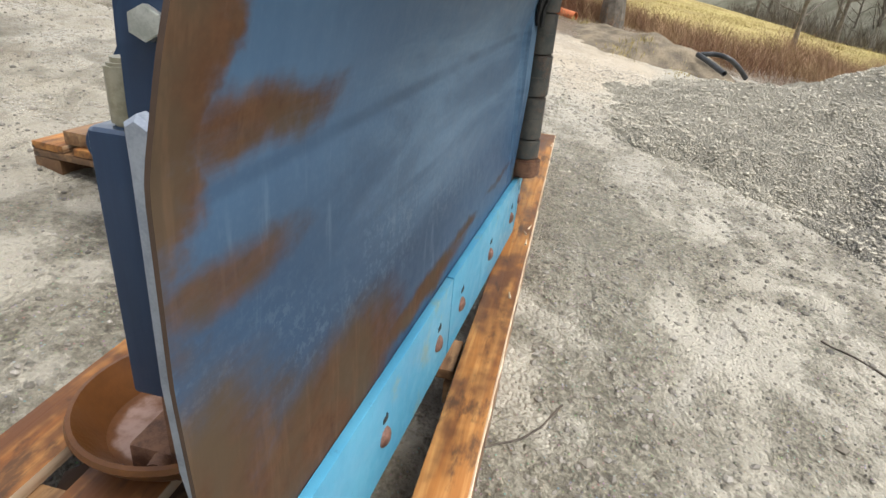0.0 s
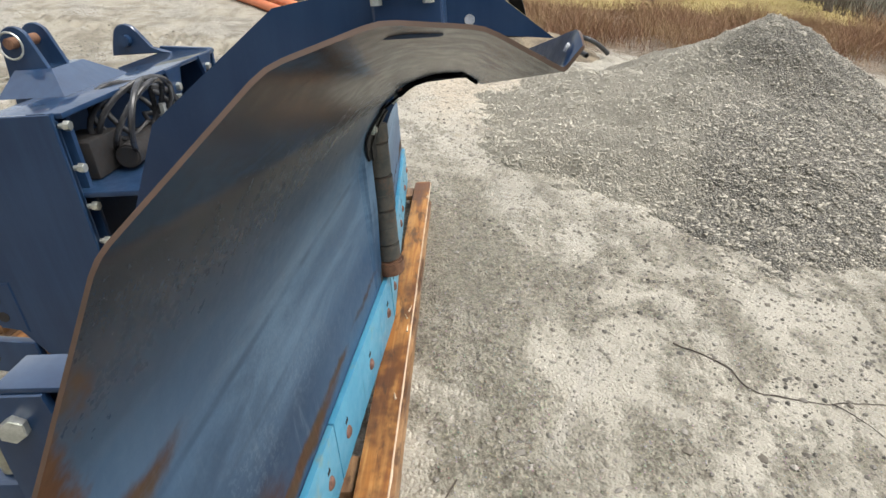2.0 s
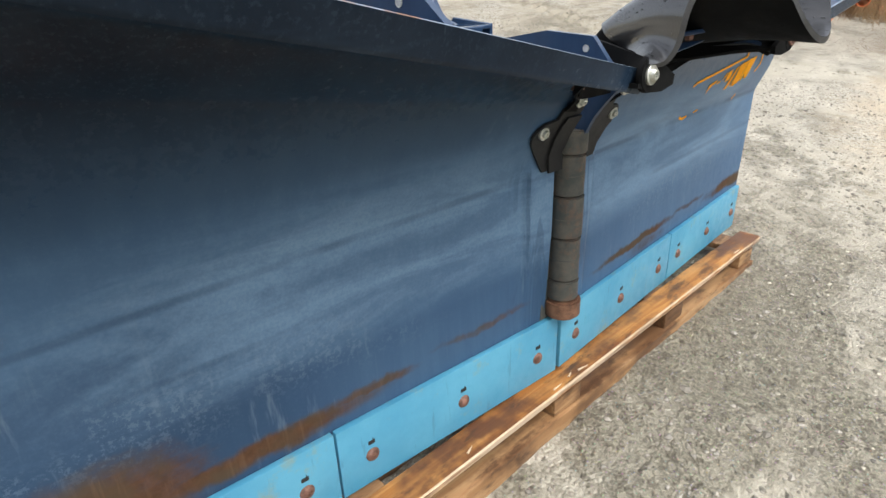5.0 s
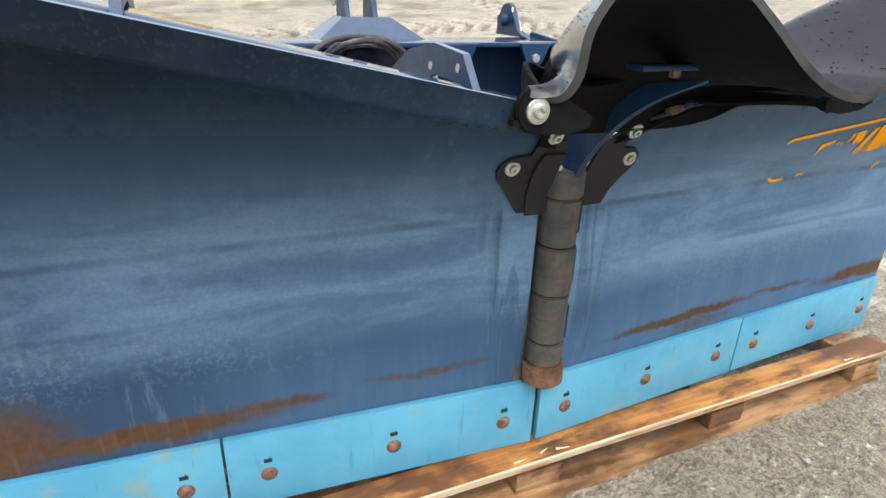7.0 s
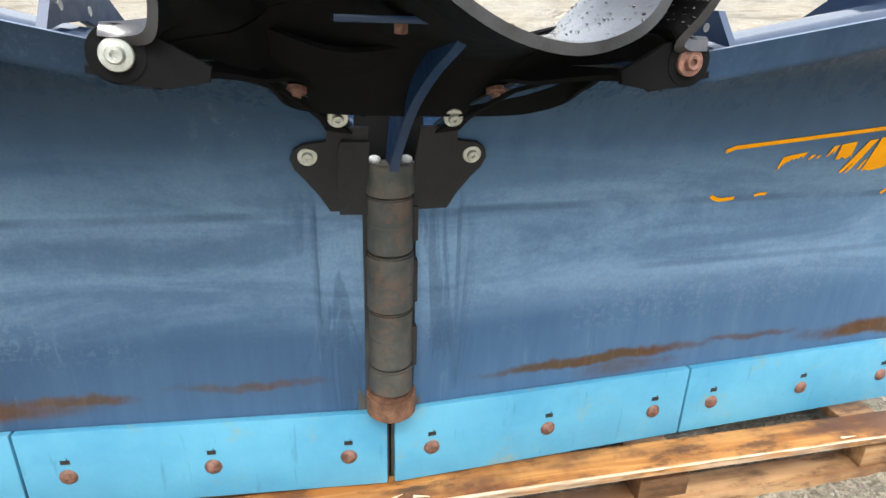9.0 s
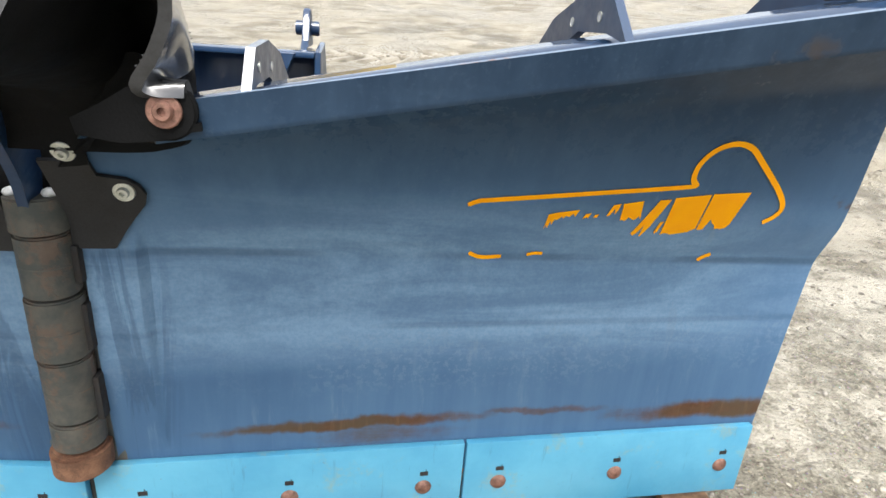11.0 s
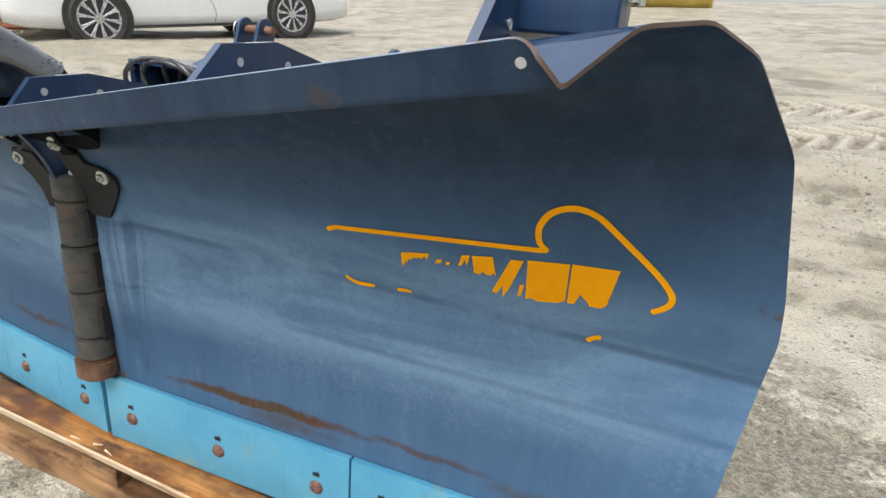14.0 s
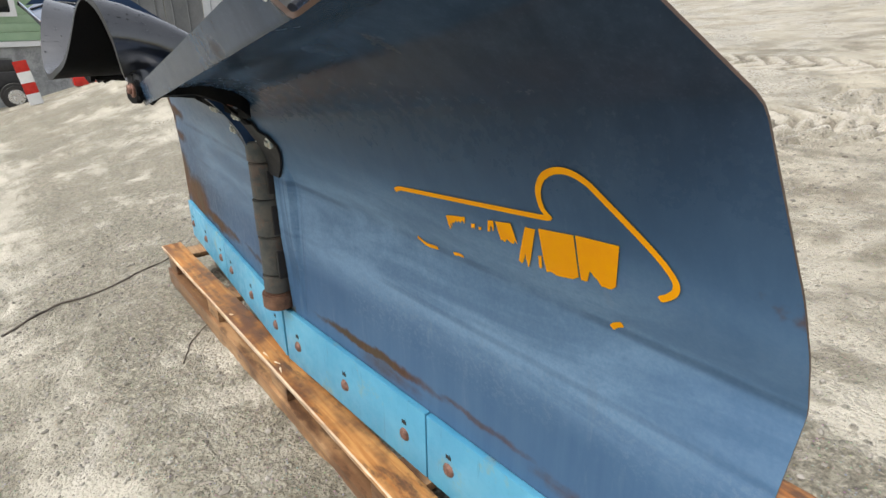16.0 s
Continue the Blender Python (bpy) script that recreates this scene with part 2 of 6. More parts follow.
M_RUBBER.node_tree.nodes["Principled BSDF"].inputs["Coat IOR"].default_value = 1.85
M_RUBBERRIM = simple("grey_rubber_edge", (0.017, 0.018, 0.019), (0.038, 0.039, 0.041), 30, 0.5, 0.0, 0.2, 350)
# dry rubber taken near-black: the shade under the hood put into its colour
M_SHADERUBBER = simple("shaded_dry_black_rubber", (0.003, 0.0033, 0.0036), (0.008, 0.0083, 0.0088), 18, 0.8, 0.0, 0.2, 350, 0.12)
M_BIB = simple("dark_grey_rubber_sheet", (0.013, 0.0135, 0.0145), (0.026, 0.027, 0.029), 14, 0.6, 0.0, 0.2, 300, 0.3)
# flange steel made pale: the sky's reflection put into its colour
M_PALE = simple("sky_pale_grey_blue_steel", (0.26, 0.30, 0.37), (0.40, 0.45, 0.52), 25, 0.35, 0.2, 0.15, 300)
M_HOSE = simple("black_hydraulic_hose", (0.025, 0.025, 0.026), (0.06, 0.06, 0.062), 40, 0.18, 0.0, 0.2, 500)


def edge_paint():
    k = Mat("bright_sky_blue_paint")
    vec, r = k.shifted()
    f = k.step(k.noise(5, 5, 0.6, vec), 0.35, 0.7)
    col = k.mix(f, (0.075, 0.32, 0.50), (0.115, 0.40, 0.575))
    col = k.mix(k.math("MULTIPLY", k.step(k.noise(60, 5, 0.75, vec), 0.62, 0.72), 0.5), col, (0.10, 0.28, 0.38))
    col = k.mix(k.math("MULTIPLY", k.step(k.noise(9, 5, 0.7, vec), 0.56, 0.70), 0.6), col, (0.27, 0.33, 0.24))
    col = k.mix(k.math("MULTIPLY", k.step(k.noise(1.0, 4, 0.7, k.scaled(50, 50, 6, vec)), 0.60, 0.72), 0.4), col, (0.05, 0.17, 0.26))
    col = k.mix(k.step(k.noise(34, 5, 0.8, vec), 0.70, 0.74), col, (0.16, 0.10, 0.07))
    return k.done(col, k.step(k.noise(30, 4, 0.6, vec), 0.3, 0.7, 0.32, 0.5), 0.0, k.bump(k.noise(120, 3, 0.6, vec), 0.12, 0.002))


M_EDGE = edge_paint()


def wet_wood(name, a, b, dark, front=0.0):
    """Boards of wet pine, grain along x."""
    k = Mat(name)
    vec, r = k.shifted()
    grain = k.noise(1.0, 5, 0.6, k.scaled(3, 60, 60, vec), 0.6)
    col = k.mix(k.step(grain, 0.35, 0.68), a, b)
    stain = k.math("ADD", k.math("MULTIPLY", k.noise(3.2, 5, 0.65, vec), 0.8), k.math("MULTIPLY", k.noise(1, 3, 0.5, k.scaled(5, 40, 40, vec)), 0.25))
    col = k.mix(k.math("MULTIPLY", k.step(stain, 0.44, 0.60), 0.9), col, dark)
    col = k.mix(k.math("MULTIPLY", k.step(k.noise(1, 5, 0.7, k.scaled(9, 26, 26, vec)), 0.50, 0.66), 0.75), col, (0.055, 0.026, 0.014))
    knot = k.voronoi(1.0, k.scaled(3.5, 9, 9, vec))[0]
    col = k.mix(k.step(knot, 0.16, 0.07), col, (0.035, 0.016, 0.008))
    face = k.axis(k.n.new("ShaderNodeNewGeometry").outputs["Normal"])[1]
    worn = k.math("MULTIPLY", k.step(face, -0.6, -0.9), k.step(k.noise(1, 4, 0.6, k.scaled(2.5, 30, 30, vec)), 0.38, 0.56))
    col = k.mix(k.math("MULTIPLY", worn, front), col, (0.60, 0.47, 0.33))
    return k.done(col, k.step(stain, 0.35, 0.7, 0.6, 0.32), 0.0, k.bump(grain, 0.35, 0.003))


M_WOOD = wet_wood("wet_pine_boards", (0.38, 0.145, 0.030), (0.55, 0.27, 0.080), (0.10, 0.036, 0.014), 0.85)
M_WOODGREY = wet_wood("weathered_pine_blocks", (0.30, 0.16, 0.07), (0.42, 0.26, 0.13), (0.12, 0.06, 0.03))
M_SPLINTER = simple("pale_split_wood", (0.55, 0.42, 0.28), (0.72, 0.58, 0.42), 30, 0.7, 0.0, 0.3, 200)


# tyre ruts: a point on each and its bearing
RUTS = ((2.84, 4.7, 79), (0.7, 4.93, 2), (0.75, 3.68, 20), (1.9, 3.0, 150), (-1.6, 2.6, 20), (4.6, 2.6, 70))


def ground_mat():
    """Pale wet silt trodden flat, with rougher darker grit breaking through, tracks and smears."""
    k = Mat("wet_grey_mud_and_grit")
    px, py, pz = k.axis()
    big, mid = k.noise(0.9, 6, 0.6), k.noise(4.5, 6, 0.65)
    fine, crumb = k.noise(38, 5, 0.7), k.noise(85, 4, 0.7)
    grit = k.voronoi(95)
    drag = k.noise(1.0, 5, 0.65, k.scaled(0.5, 2.6, 1, rot=(0, 0, 0.25)))
    smear = k.noise(1.0, 5, 0.62, k.scaled(1.6, 3.6, 1, rot=(0, 0, -0.45)), 1.2)
    behind = k.step(py, 0.8, 2.0)
    near = k.math("MULTIPLY", k.step(k.math("ADD", py, k.math("MULTIPLY", k.math("SUBTRACT", mid, 0.5), 0.8)), -0.75, -0.25), k.math("MULTIPLY", k.step(py, 1.2, 0.7), k.step(px, 2.4, 1.3)))
    cover = k.math("ADD", k.math("ADD", k.math("MULTIPLY", big, 0.30), k.math("MULTIPLY", mid, 0.34)), k.math("ADD", k.math("MULTIPLY", drag, 0.18), k.math("MULTIPLY", smear, 0.18)))
    cover = k.math("SUBTRACT", k.math("ADD", cover, k.math("MULTIPLY", k.math("SUBTRACT", fine, 0.5), 0.16)), k.math("MULTIPLY", near, 0.075))
    silt = k.step(cover, 0.425, 0.51)
    flat = k.mix(k.step(k.noise(2.2, 5, 0.6), 0.3, 0.7), (0.375, 0.348, 0.282), (0.495, 0.463, 0.384))
    rough_c = k.mix(k.step(k.math("ADD", k.math("MULTIPLY", fine, 0.5), k.math("MULTIPLY", crumb, 0.5)), 0.38, 0.62), (0.175, 0.158, 0.118), (0.43, 0.395, 0.308))
    col = k.mix(silt, rough_c, flat)
    col = k.mix(k.math("MULTIPLY", k.step(k.noise(7, 5, 0.7), 0.52, 0.68), 0.30), col, (0.29, 0.262, 0.205))
    # wet brown earth and pale puddled streaks behind the plough
    col = k.mix(k.math("MULTIPLY", k.step(smear, 0.50, 0.38), k.math("MULTIPLY", behind, 0.50)), col, (0.20, 0.172, 0.13))
    col = k.mix(k.math("MULTIPLY", k.step(smear, 0.55, 0.63), k.math("MULTIPLY", behind, 0.60)), col, (0.50, 0.465, 0.395))
    col = k.mix(k.math("MULTIPLY", behind, 0.42), col, k.mix(mid, (0.20, 0.172, 0.118), (0.34, 0.30, 0.22)))
    # brown mud pressed between the tyre lugs, pale slurry squeezed up on them
    for ox, oy, ang in RUTS[:3]:
        c, n = math.cos(radians(ang)), math.sin(radians(ang))
        x, y = k.math("SUBTRACT", px, ox), k.math("SUBTRACT", py, oy)
        u = k.math("ADD", k.math("MULTIPLY", x, c), k.math("MULTIPLY", y, n))
        v = k.math("ABSOLUTE", k.math("SUBTRACT", k.math("MULTIPLY", y, c), k.math("MULTIPLY", x, n)))
        wave = k.math("SINE", k.math("MULTIPLY", k.math("ADD", u, k.math("MULTIPLY", v, 0.8)), math.tau / 0.20))
        wave = k.math("ADD", wave, k.math("MULTIPLY", k.math("SUBTRACT", mid, 0.5), 3.0))
        band = k.math("MULTIPLY", k.step(v, 0.31, 0.24), k.math("MULTIPLY", k.step(k.math("ABSOLUTE", u), 2.9, 2.2), behind))
        col = k.mix(k.math("MULTIPLY", k.math("MULTIPLY", k.step(wave, -0.1, -0.7), band), 0.7), col, (0.15, 0.125, 0.092))
        col = k.mix(k.math("MULTIPLY", k.math("MULTIPLY", k.step(wave, 0.2, 0.8), band), 0.6), col, (0.52, 0.485, 0.415))
    # scattered crumbs of dark dirt
    specks = k.voronoi(26)
    pick = k.axis(specks[1])
    dot = k.math("MULTIPLY", k.step(k.math("ADD", specks[0], k.math("MULTIPLY", crumb, 0.25)), 0.42, 0.30), k.step(pick[0], 0.72, 0.76))
    col = k.mix(k.math("MULTIPLY", dot, 0.6), col, k.mix(pick[1], (0.09, 0.08, 0.062), (0.24, 0.215, 0.17)))
    col = k.mix(k.math("MULTIPLY", k.step(grit[0], 0.30, 0.12), k.step(silt, 0.9, 0.2, 0.08, 0.40)), col, k.mix(0.35, grit[1], (0.3, 0.29, 0.27)))
    # two scored lines and a pale skid mark in front of the plough
    wob = k.math("MULTIPLY", k.math("SUBTRACT", k.noise(5, 3, 0.5), 0.5), 0.018)
    groove = None
    for a, b, lo, hi in ((0.135, -0.268, -0.55, 0.36), (0.135, -0.345, -0.30, 0.55)):
        d = k.math("ABSOLUTE", k.math("ADD", k.math("SUBTRACT", py, k.math("ADD", k.math("MULTIPLY", px, a), b)), wob))
        one = k.math("MULTIPLY", k.math("MULTIPLY", k.step(d, 0.011, 0.002), k.step(k.noise(14, 3, 0.6), 0.38, 0.55)), k.math("MULTIPLY", k.step(px, lo, lo + 0.15), k.step(px, hi, hi - 0.1)))
        groove = one if groove is None else k.math("MAXIMUM", groove, k.math("MULTIPLY", one, 0.5))
    col = k.mix(k.math("MULTIPLY", groove, 0.32), col, (0.14, 0.125, 0.095))
    d = k.math("ABSOLUTE", k.math("ADD", k.math("SUBTRACT", py, k.math("ADD", k.math("MULTIPLY", px, -0.45), -0.645)), wob))
    skid = k.math("MULTIPLY", k.step(d, 0.034, 0.012), k.math("MULTIPLY", k.step(px, -0.5, -0.3), k.step(px, 0.25, 0.05)))
    col = k.mix(k.math("MULTIPLY", skid, 0.6), col, (0.47, 0.44, 0.375))
    dx, dy = k.math("DIVIDE", k.math("SUBTRACT", px, 4.7), 2.3), k.math("DIVIDE", k.math("SUBTRACT", py, -0.25), 0.75)
    sand = k.math("SQRT", k.math("ADD", k.math("MULTIPLY", dx, dx), k.math("MULTIPLY", dy, dy)))
    sand = k.step(k.math("ADD", sand, k.math("MULTIPLY", mid, 1.2)), 1.7, 1.1)
    col = k.mix(k.math("MULTIPLY", sand, 0.75), col, k.mix(fine, (0.47, 0.39, 0.28), (0.64, 0.55, 0.42)))
    # brown soil of the bank beyond the heap
    bank = k.math("MULTIPLY", k.step(k.math("ADD", px, k.math("MULTIPLY", k.math("SUBTRACT", mid, 0.5), 1.6)), 5.5, 6.1), k.step(py, 1.3, 0.3))
    col = k.mix(k.math("MULTIPLY", bank, 0.9), col, k.mix(fine, (0.085, 0.058, 0.034), (0.22, 0.155, 0.092)))
    wet = k.math("MULTIPLY", k.step(k.noise(1.6, 5, 0.6), 0.42, 0.56), k.step(silt, 0.0, 1.0, 0.6, 1.0))
    rough = k.math("SUBTRACT", k.step(fine, 0.3, 0.7, 0.62, 0.85), k.math("MULTIPLY", wet, 0.44))
    deep = k.step(silt, 1.0, 0.0, 0.42, 1.0)
    h = k.math("MULTIPLY", k.math("ADD", k.math("MULTIPLY", fine, 0.8), k.math("MULTIPLY", crumb, 0.45)), deep)
    h = k.math("ADD", h, k.math("ADD", k.math("MULTIPLY", mid, 0.8), k.math("MULTIPLY", dot, 0.16)))
    h = k.math("SUBTRACT", k.math("ADD", h, k.math("MULTIPLY", silt, 0.10)), k.math("ADD", k.math("MULTIPLY", grit[0], 0.18), k.math("MULTIPLY", groove, 0.13)))
    return k.done(col, rough, 0.0, k.bump(h, 1.0, 0.048))


M_GROUND = ground_mat()


def fines(k):
    """Where the heap's flank is covered by pale stone dust, 0 to 1."""
    x, y, z = k.axis()
    d = k.math("ADD", k.math("MULTIPLY", k.math("SUBTRACT", x, 1.0), 0.537), k.math("MULTIPLY", k.math("ADD", y, 1.3), 0.843))
    return k.step(k.math("ADD", d, k.math("MULTIPLY", k.math("SUBTRACT", k.noise(2.2, 5, 0.65), 0.5), 1.1)), -0.15, 0.55)


def gravel_mat():
    k = Mat("grey_crushed_stone")
    cells = k.voronoi(90)
    big, fine = k.noise(1.6, 5, 0.6), k.noise(30, 5, 0.7)
    patch = k.noise(4.2, 5, 0.7)
    dust = fines(k)
    col = k.mix(k.step(k.math("ADD", k.math("MULTIPLY", big, 0.5), k.math("MULTIPLY", patch, 0.5)), 0.40, 0.60), (0.26, 0.242, 0.193), (0.50, 0.468, 0.382))
    lum = k.axis(cells[1])[0]
    col = k.mix(k.math("MULTIPLY", k.step(lum, 0.55, 1.0), 0.5), col, (0.46, 0.45, 0.41))
    col = k.mix(k.math("MULTIPLY", k.step(cells[0], 0.25, 0.65), k.step(dust, 0.0, 1.0, 0.75, 0.40)), col, (0.075, 0.070, 0.060))
    col = k.mix(k.math("MULTIPLY", dust, 0.5), col, k.mix(fine, (0.38, 0.350, 0.268), (0.58, 0.538, 0.430)))
    h = k.math("ADD", k.math("MULTIPLY", cells[0], -1.0), k.math("MULTIPLY", fine, 0.8))
    return k.done(col, 0.7, 0.0, k.bump(h, 1.0, 0.04))


M_GRAVEL = gravel_mat()


# ---------- building helpers ----------
def thing(name, at, label, category, group="", kind=""):
    ob = new(name)
    ob.empty_display_size = 0.2
    ob.matrix_basis = Matrix.Translation(at)
    return tagged(ob, label, category, group, kind)


def attach(ob, parent):
    """Hangs ob on a thing or a part so that its own pose stays in world metres."""
    if parent:
        ob.parent = parent
        ob.matrix_parent_inverse = parent.matrix_basis.inverted() if parent.type == "EMPTY" else Matrix.Identity(4)
    return ob


def to_mesh(name, bm, material, smooth=False, front=False):
    bmesh.ops.recalc_face_normals(bm, faces=bm.faces[:])
    if front:
        bm.normal_update()
        if sum(f.normal.y * f.calc_area() for f in bm.faces) > 0:
            bmesh.ops.reverse_faces(bm, faces=bm.faces[:])
    me = bpy.data.meshes.new(name)
    bm.to_mesh(me)
    bm.free()
    for m in material if isinstance(material, (list, tuple)) else [material]:
        me.materials.append(m)
    if smooth:
        me.polygons.foreach_set("use_smooth", [True] * len(me.polygons))
        if smooth != "all":
            me.set_sharp_from_angle(angle=radians(35))
    return me


def part(name, bm, material, parent, label="", smooth=True, front=False):
    """One mesh object, its vertices in world metres, under a thing or a part."""
    ob = attach(new(name, to_mesh(name, bm, material, smooth, front)), parent)
    return tagged(ob, label) if label else ob


def piece(name, mesh, m, parent):
    """A repeat on shared mesh data at the world pose m."""
    ob = attach(new(name, mesh), parent)
    ob.matrix_basis = m
    return ob


def lone(name, bm, material, label, category, group="", kind="", smooth=True):
    return tagged(new(name, to_mesh(name, bm, material, smooth)), label, category, group, kind)


def box(bm, lo, hi, bevel=0.0, m=None, seg=2):
    c, s = [(a + b) / 2 for a, b in zip(lo, hi)], [b - a for a, b in zip(lo, hi)]
    t = Matrix.Translation(c) @ Matrix.Diagonal((*s, 1))
    vs = bmesh.ops.create_cube(bm, size=1, matrix=(m @ t) if m else t)["verts"]
    if bevel:
        es = list({e for v in vs for e in v.link_edges})
        bmesh.ops.bevel(bm, geom=es, offset=bevel, segments=seg, affect="EDGES", profile=0.6)
    return bm


def frame_along(a, b):
    d = Vector(b) - Vector(a)
    return Matrix.Translation((Vector(a) + Vector(b)) / 2) @ d.to_track_quat("Z", "Y").to_matrix().to_4x4(), d.length


def rod(bm, a, b, r, seg=20, r2=None, bevel=0.0):
    m, n = frame_along(a, b)
    vs = bmesh.ops.create_cone(bm, cap_ends=True, segments=seg, radius1=r, radius2=r if r2 is None else r2, depth=n, matrix=m)["verts"]
    if bevel:
        es = [e for e in {e for v in vs for e in v.link_edges} if any(len(f.verts) > 4 for f in e.link_faces)]
        bmesh.ops.bevel(bm, geom=es, offset=bevel, segments=2, affect="EDGES")
    return bm


def ring(bm, a, b, r, hole, seg=24):
    """A tube with a wall from a to b."""
    m, n = frame_along(a, b)
    loops = []
    for rad, h in ((r, -n / 2), (r, n / 2), (hole, n / 2), (hole, -n / 2)):
        loops.append([bm.verts.new(m @ Vector((rad * math.cos(k * math.tau / seg), rad * math.sin(k * math.tau / seg), h))) for k in range(seg)])
    for i in range(4):
        p, q = loops[i], loops[(i + 1) % 4]
        for k in range(seg):
            bm.faces.new((p[k], p[(k + 1) % seg], q[(k + 1) % seg], q[k]))
    return bm


def smooth_path(points, n=8):
    """Catmull-Rom through points."""
    ps = [Vector(p) for p in points]
    ps = [ps[0] * 2 - ps[1]] + ps + [ps[-1] * 2 - ps[-2]]
    out = []
    for i in range(1, len(ps) - 2):
        a, b, c, d = ps[i - 1:i + 3]
        for k in range(n):
            t = k / n
            out.append(0.5 * (2 * b + (c - a) * t + (2 * a - 5 * b + 4 * c - d) * t * t + (3 * b - a - 3 * c + d) * t ** 3))
    return out + [ps[-2]]


def tube(bm, path, r, seg=8, caps=True):
    """A swept round bar; r a number or a list along the path."""
    path = [Vector(p) for p in path]
    rings, up = [], Vector((0.13, 0.21, 0.97)).normalized()
    for i, p in enumerate(path):
        d = (path[min(i + 1, len(path) - 1)] - path[max(i - 1, 0)]).normalized()
        s = d.cross(up)
        if s.length < 0.05:
            s = d.cross(Vector((1, 0, 0)))
        s.normalize()
        up = s.cross(d).normalized()
        rad = r[i] if isinstance(r, (list, tuple)) else r
        rings.append([bm.verts.new(p + rad * (math.cos(k * math.tau / seg) * s + math.sin(k * math.tau / seg) * up)) for k in range(seg)])
    for p, q in zip(rings, rings[1:]):
        for k in range(seg):
            bm.faces.new((p[k], p[(k + 1) % seg], q[(k + 1) % seg], q[k]))
    if caps:
        bm.faces.new(rings[0][::-1])
        bm.faces.new(rings[-1])
    return bm


def slab(bm, outline, m, thick, holes=(), bevel=0.0):
    """A flat plate of the given outline (u, v) in the pose m, thick along its third axis; holes are (u, v, r) rings cut by a dark bore set in."""
    top = [bm.verts.new(m @ Vector((u, v, thick / 2))) for u, v in outline]
    low = [bm.verts.new(m @ Vector((u, v, -thick / 2))) for u, v in outline]
    bm.faces.new(top)
    bm.faces.new(low[::-1])
    n, es = len(top), []
    for i in range(n):
        bm.faces.new((top[i], low[i], low[(i + 1) % n], top[(i + 1) % n]))
    if bevel:
        es = [e for v in top + low for e in v.link_edges if (e.verts[0] in top) == (e.verts[1] in top)]
        bmesh.ops.bevel(bm, geom=list(set(es)), offset=bevel, segments=1, affect="EDGES")
    return bm


def grid_mesh(rows, close=False):
    """A bmesh surface from rows of points."""
    bm = bmesh.new()
    vs = [[bm.verts.new(p) for p in row] for row in rows]
    for a, b in zip(vs, vs[1:]):
        for i in range(len(a) - 1):
            bm.faces.new((a[i], a[i + 1], b[i + 1], b[i]))
    return bm


def crisp(ob):
    """Bakes the plate's thickness into its mesh and keeps the arrises sharp."""
    me = bpy.data.meshes.new_from_object(ob.evaluated_get(bpy.context.evaluated_depsgraph_get()))
    ob.modifiers.clear()
    ob.data = me
    me.set_sharp_from_angle(angle=radians(40))
    return ob


def thicken(ob, t, offset=1.0, under=0, rim=0):
    k = ob.modifiers.new("thickness", "SOLIDIFY")
    k.thickness, k.offset, k.use_even_offset = t, offset, True
    k.material_offset, k.material_offset_rim = under, rim
    return crisp(ob)


def arc(cx, cy, r, a0, a1, n=8):
    return [(cx + r * math.cos(radians(a0 + (a1 - a0) * k / n)), cy + r * math.sin(radians(a0 + (a1 - a0) * k / n))) for k in range(n + 1)]


def lerp(a, b, t):
    return a + (b - a) * t


def ease(t):
    t = max(0.0, min(1.0, t))
    return t * t * (3 - 2 * t)


def nz(x, y, s, seed=0.0):
    return noise.noise(Vector((x * s + seed, y * s - seed * 0.7, seed * 1.3)))


# ---------- ground ----------
def soft_clamp(v, lo, hi):
    if v > hi:
        return hi + (1 - math.exp(-(v - hi) / 6)) * 2
    if v < lo:
        return lo - (1 - math.exp((v - lo) / 6)) * 2
    return v


def ground_base(x, y):
    z = -0.315 + 0.04 * soft_clamp(x, -16, 14) + 0.14 * soft_clamp(y, -12, 18)
    z += 0.27 * math.exp(-((x + 5.2) / 3.4) ** 2 - ((y - 3.6) / 3.2) ** 2)
    return z + 0.50 * math.exp(-((x + 10.0) / 3.5) ** 2 - ((y - 3.0) / 3.5) ** 2)


def ruts(x, y):
    """Tyre ruts with lugs behind the plough."""
    h = 0.0
    for ox, oy, ang in RUTS:
        a = radians(ang)
        u = (x - ox) * math.cos(a) + (y - oy) * math.sin(a)
        v = -(x - ox) * math.sin(a) + (y - oy) * math.cos(a)
        if abs(v) < 0.32 and abs(u) < 3:
            w = ease((0.32 - abs(v)) / 0.1) * ease((3 - abs(u)) / 1.0)
            h += w * (-0.040 + 0.046 * ease(math.sin((u + abs(v) * 0.8) * math.tau / 0.20) + 0.5))
    return h


def ground_at(x, y):
    r = math.hypot(x, y)
    near = math.exp(-(r / 14) ** 2)
    z = ground_base(x, y)
    z += near * (0.020 * nz(x, y, 1.1, 3.1) + 0.013 * nz(x, y, 3.3, 7.7) + 0.009 * nz(x, y, 9, 1.9) + 0.006 * nz(x, y, 20, 5.2) + 0.005 * abs(nz(x, y, 31, 8.4)))
    if y > 0.9:
        z += near * ease((y - 0.9) / 0.6) * ruts(x, y)
    if r > 9:
        z += ease((r - 9) / 12) * 0.5 * nz(x, y, 0.09, 11.0)
    return z


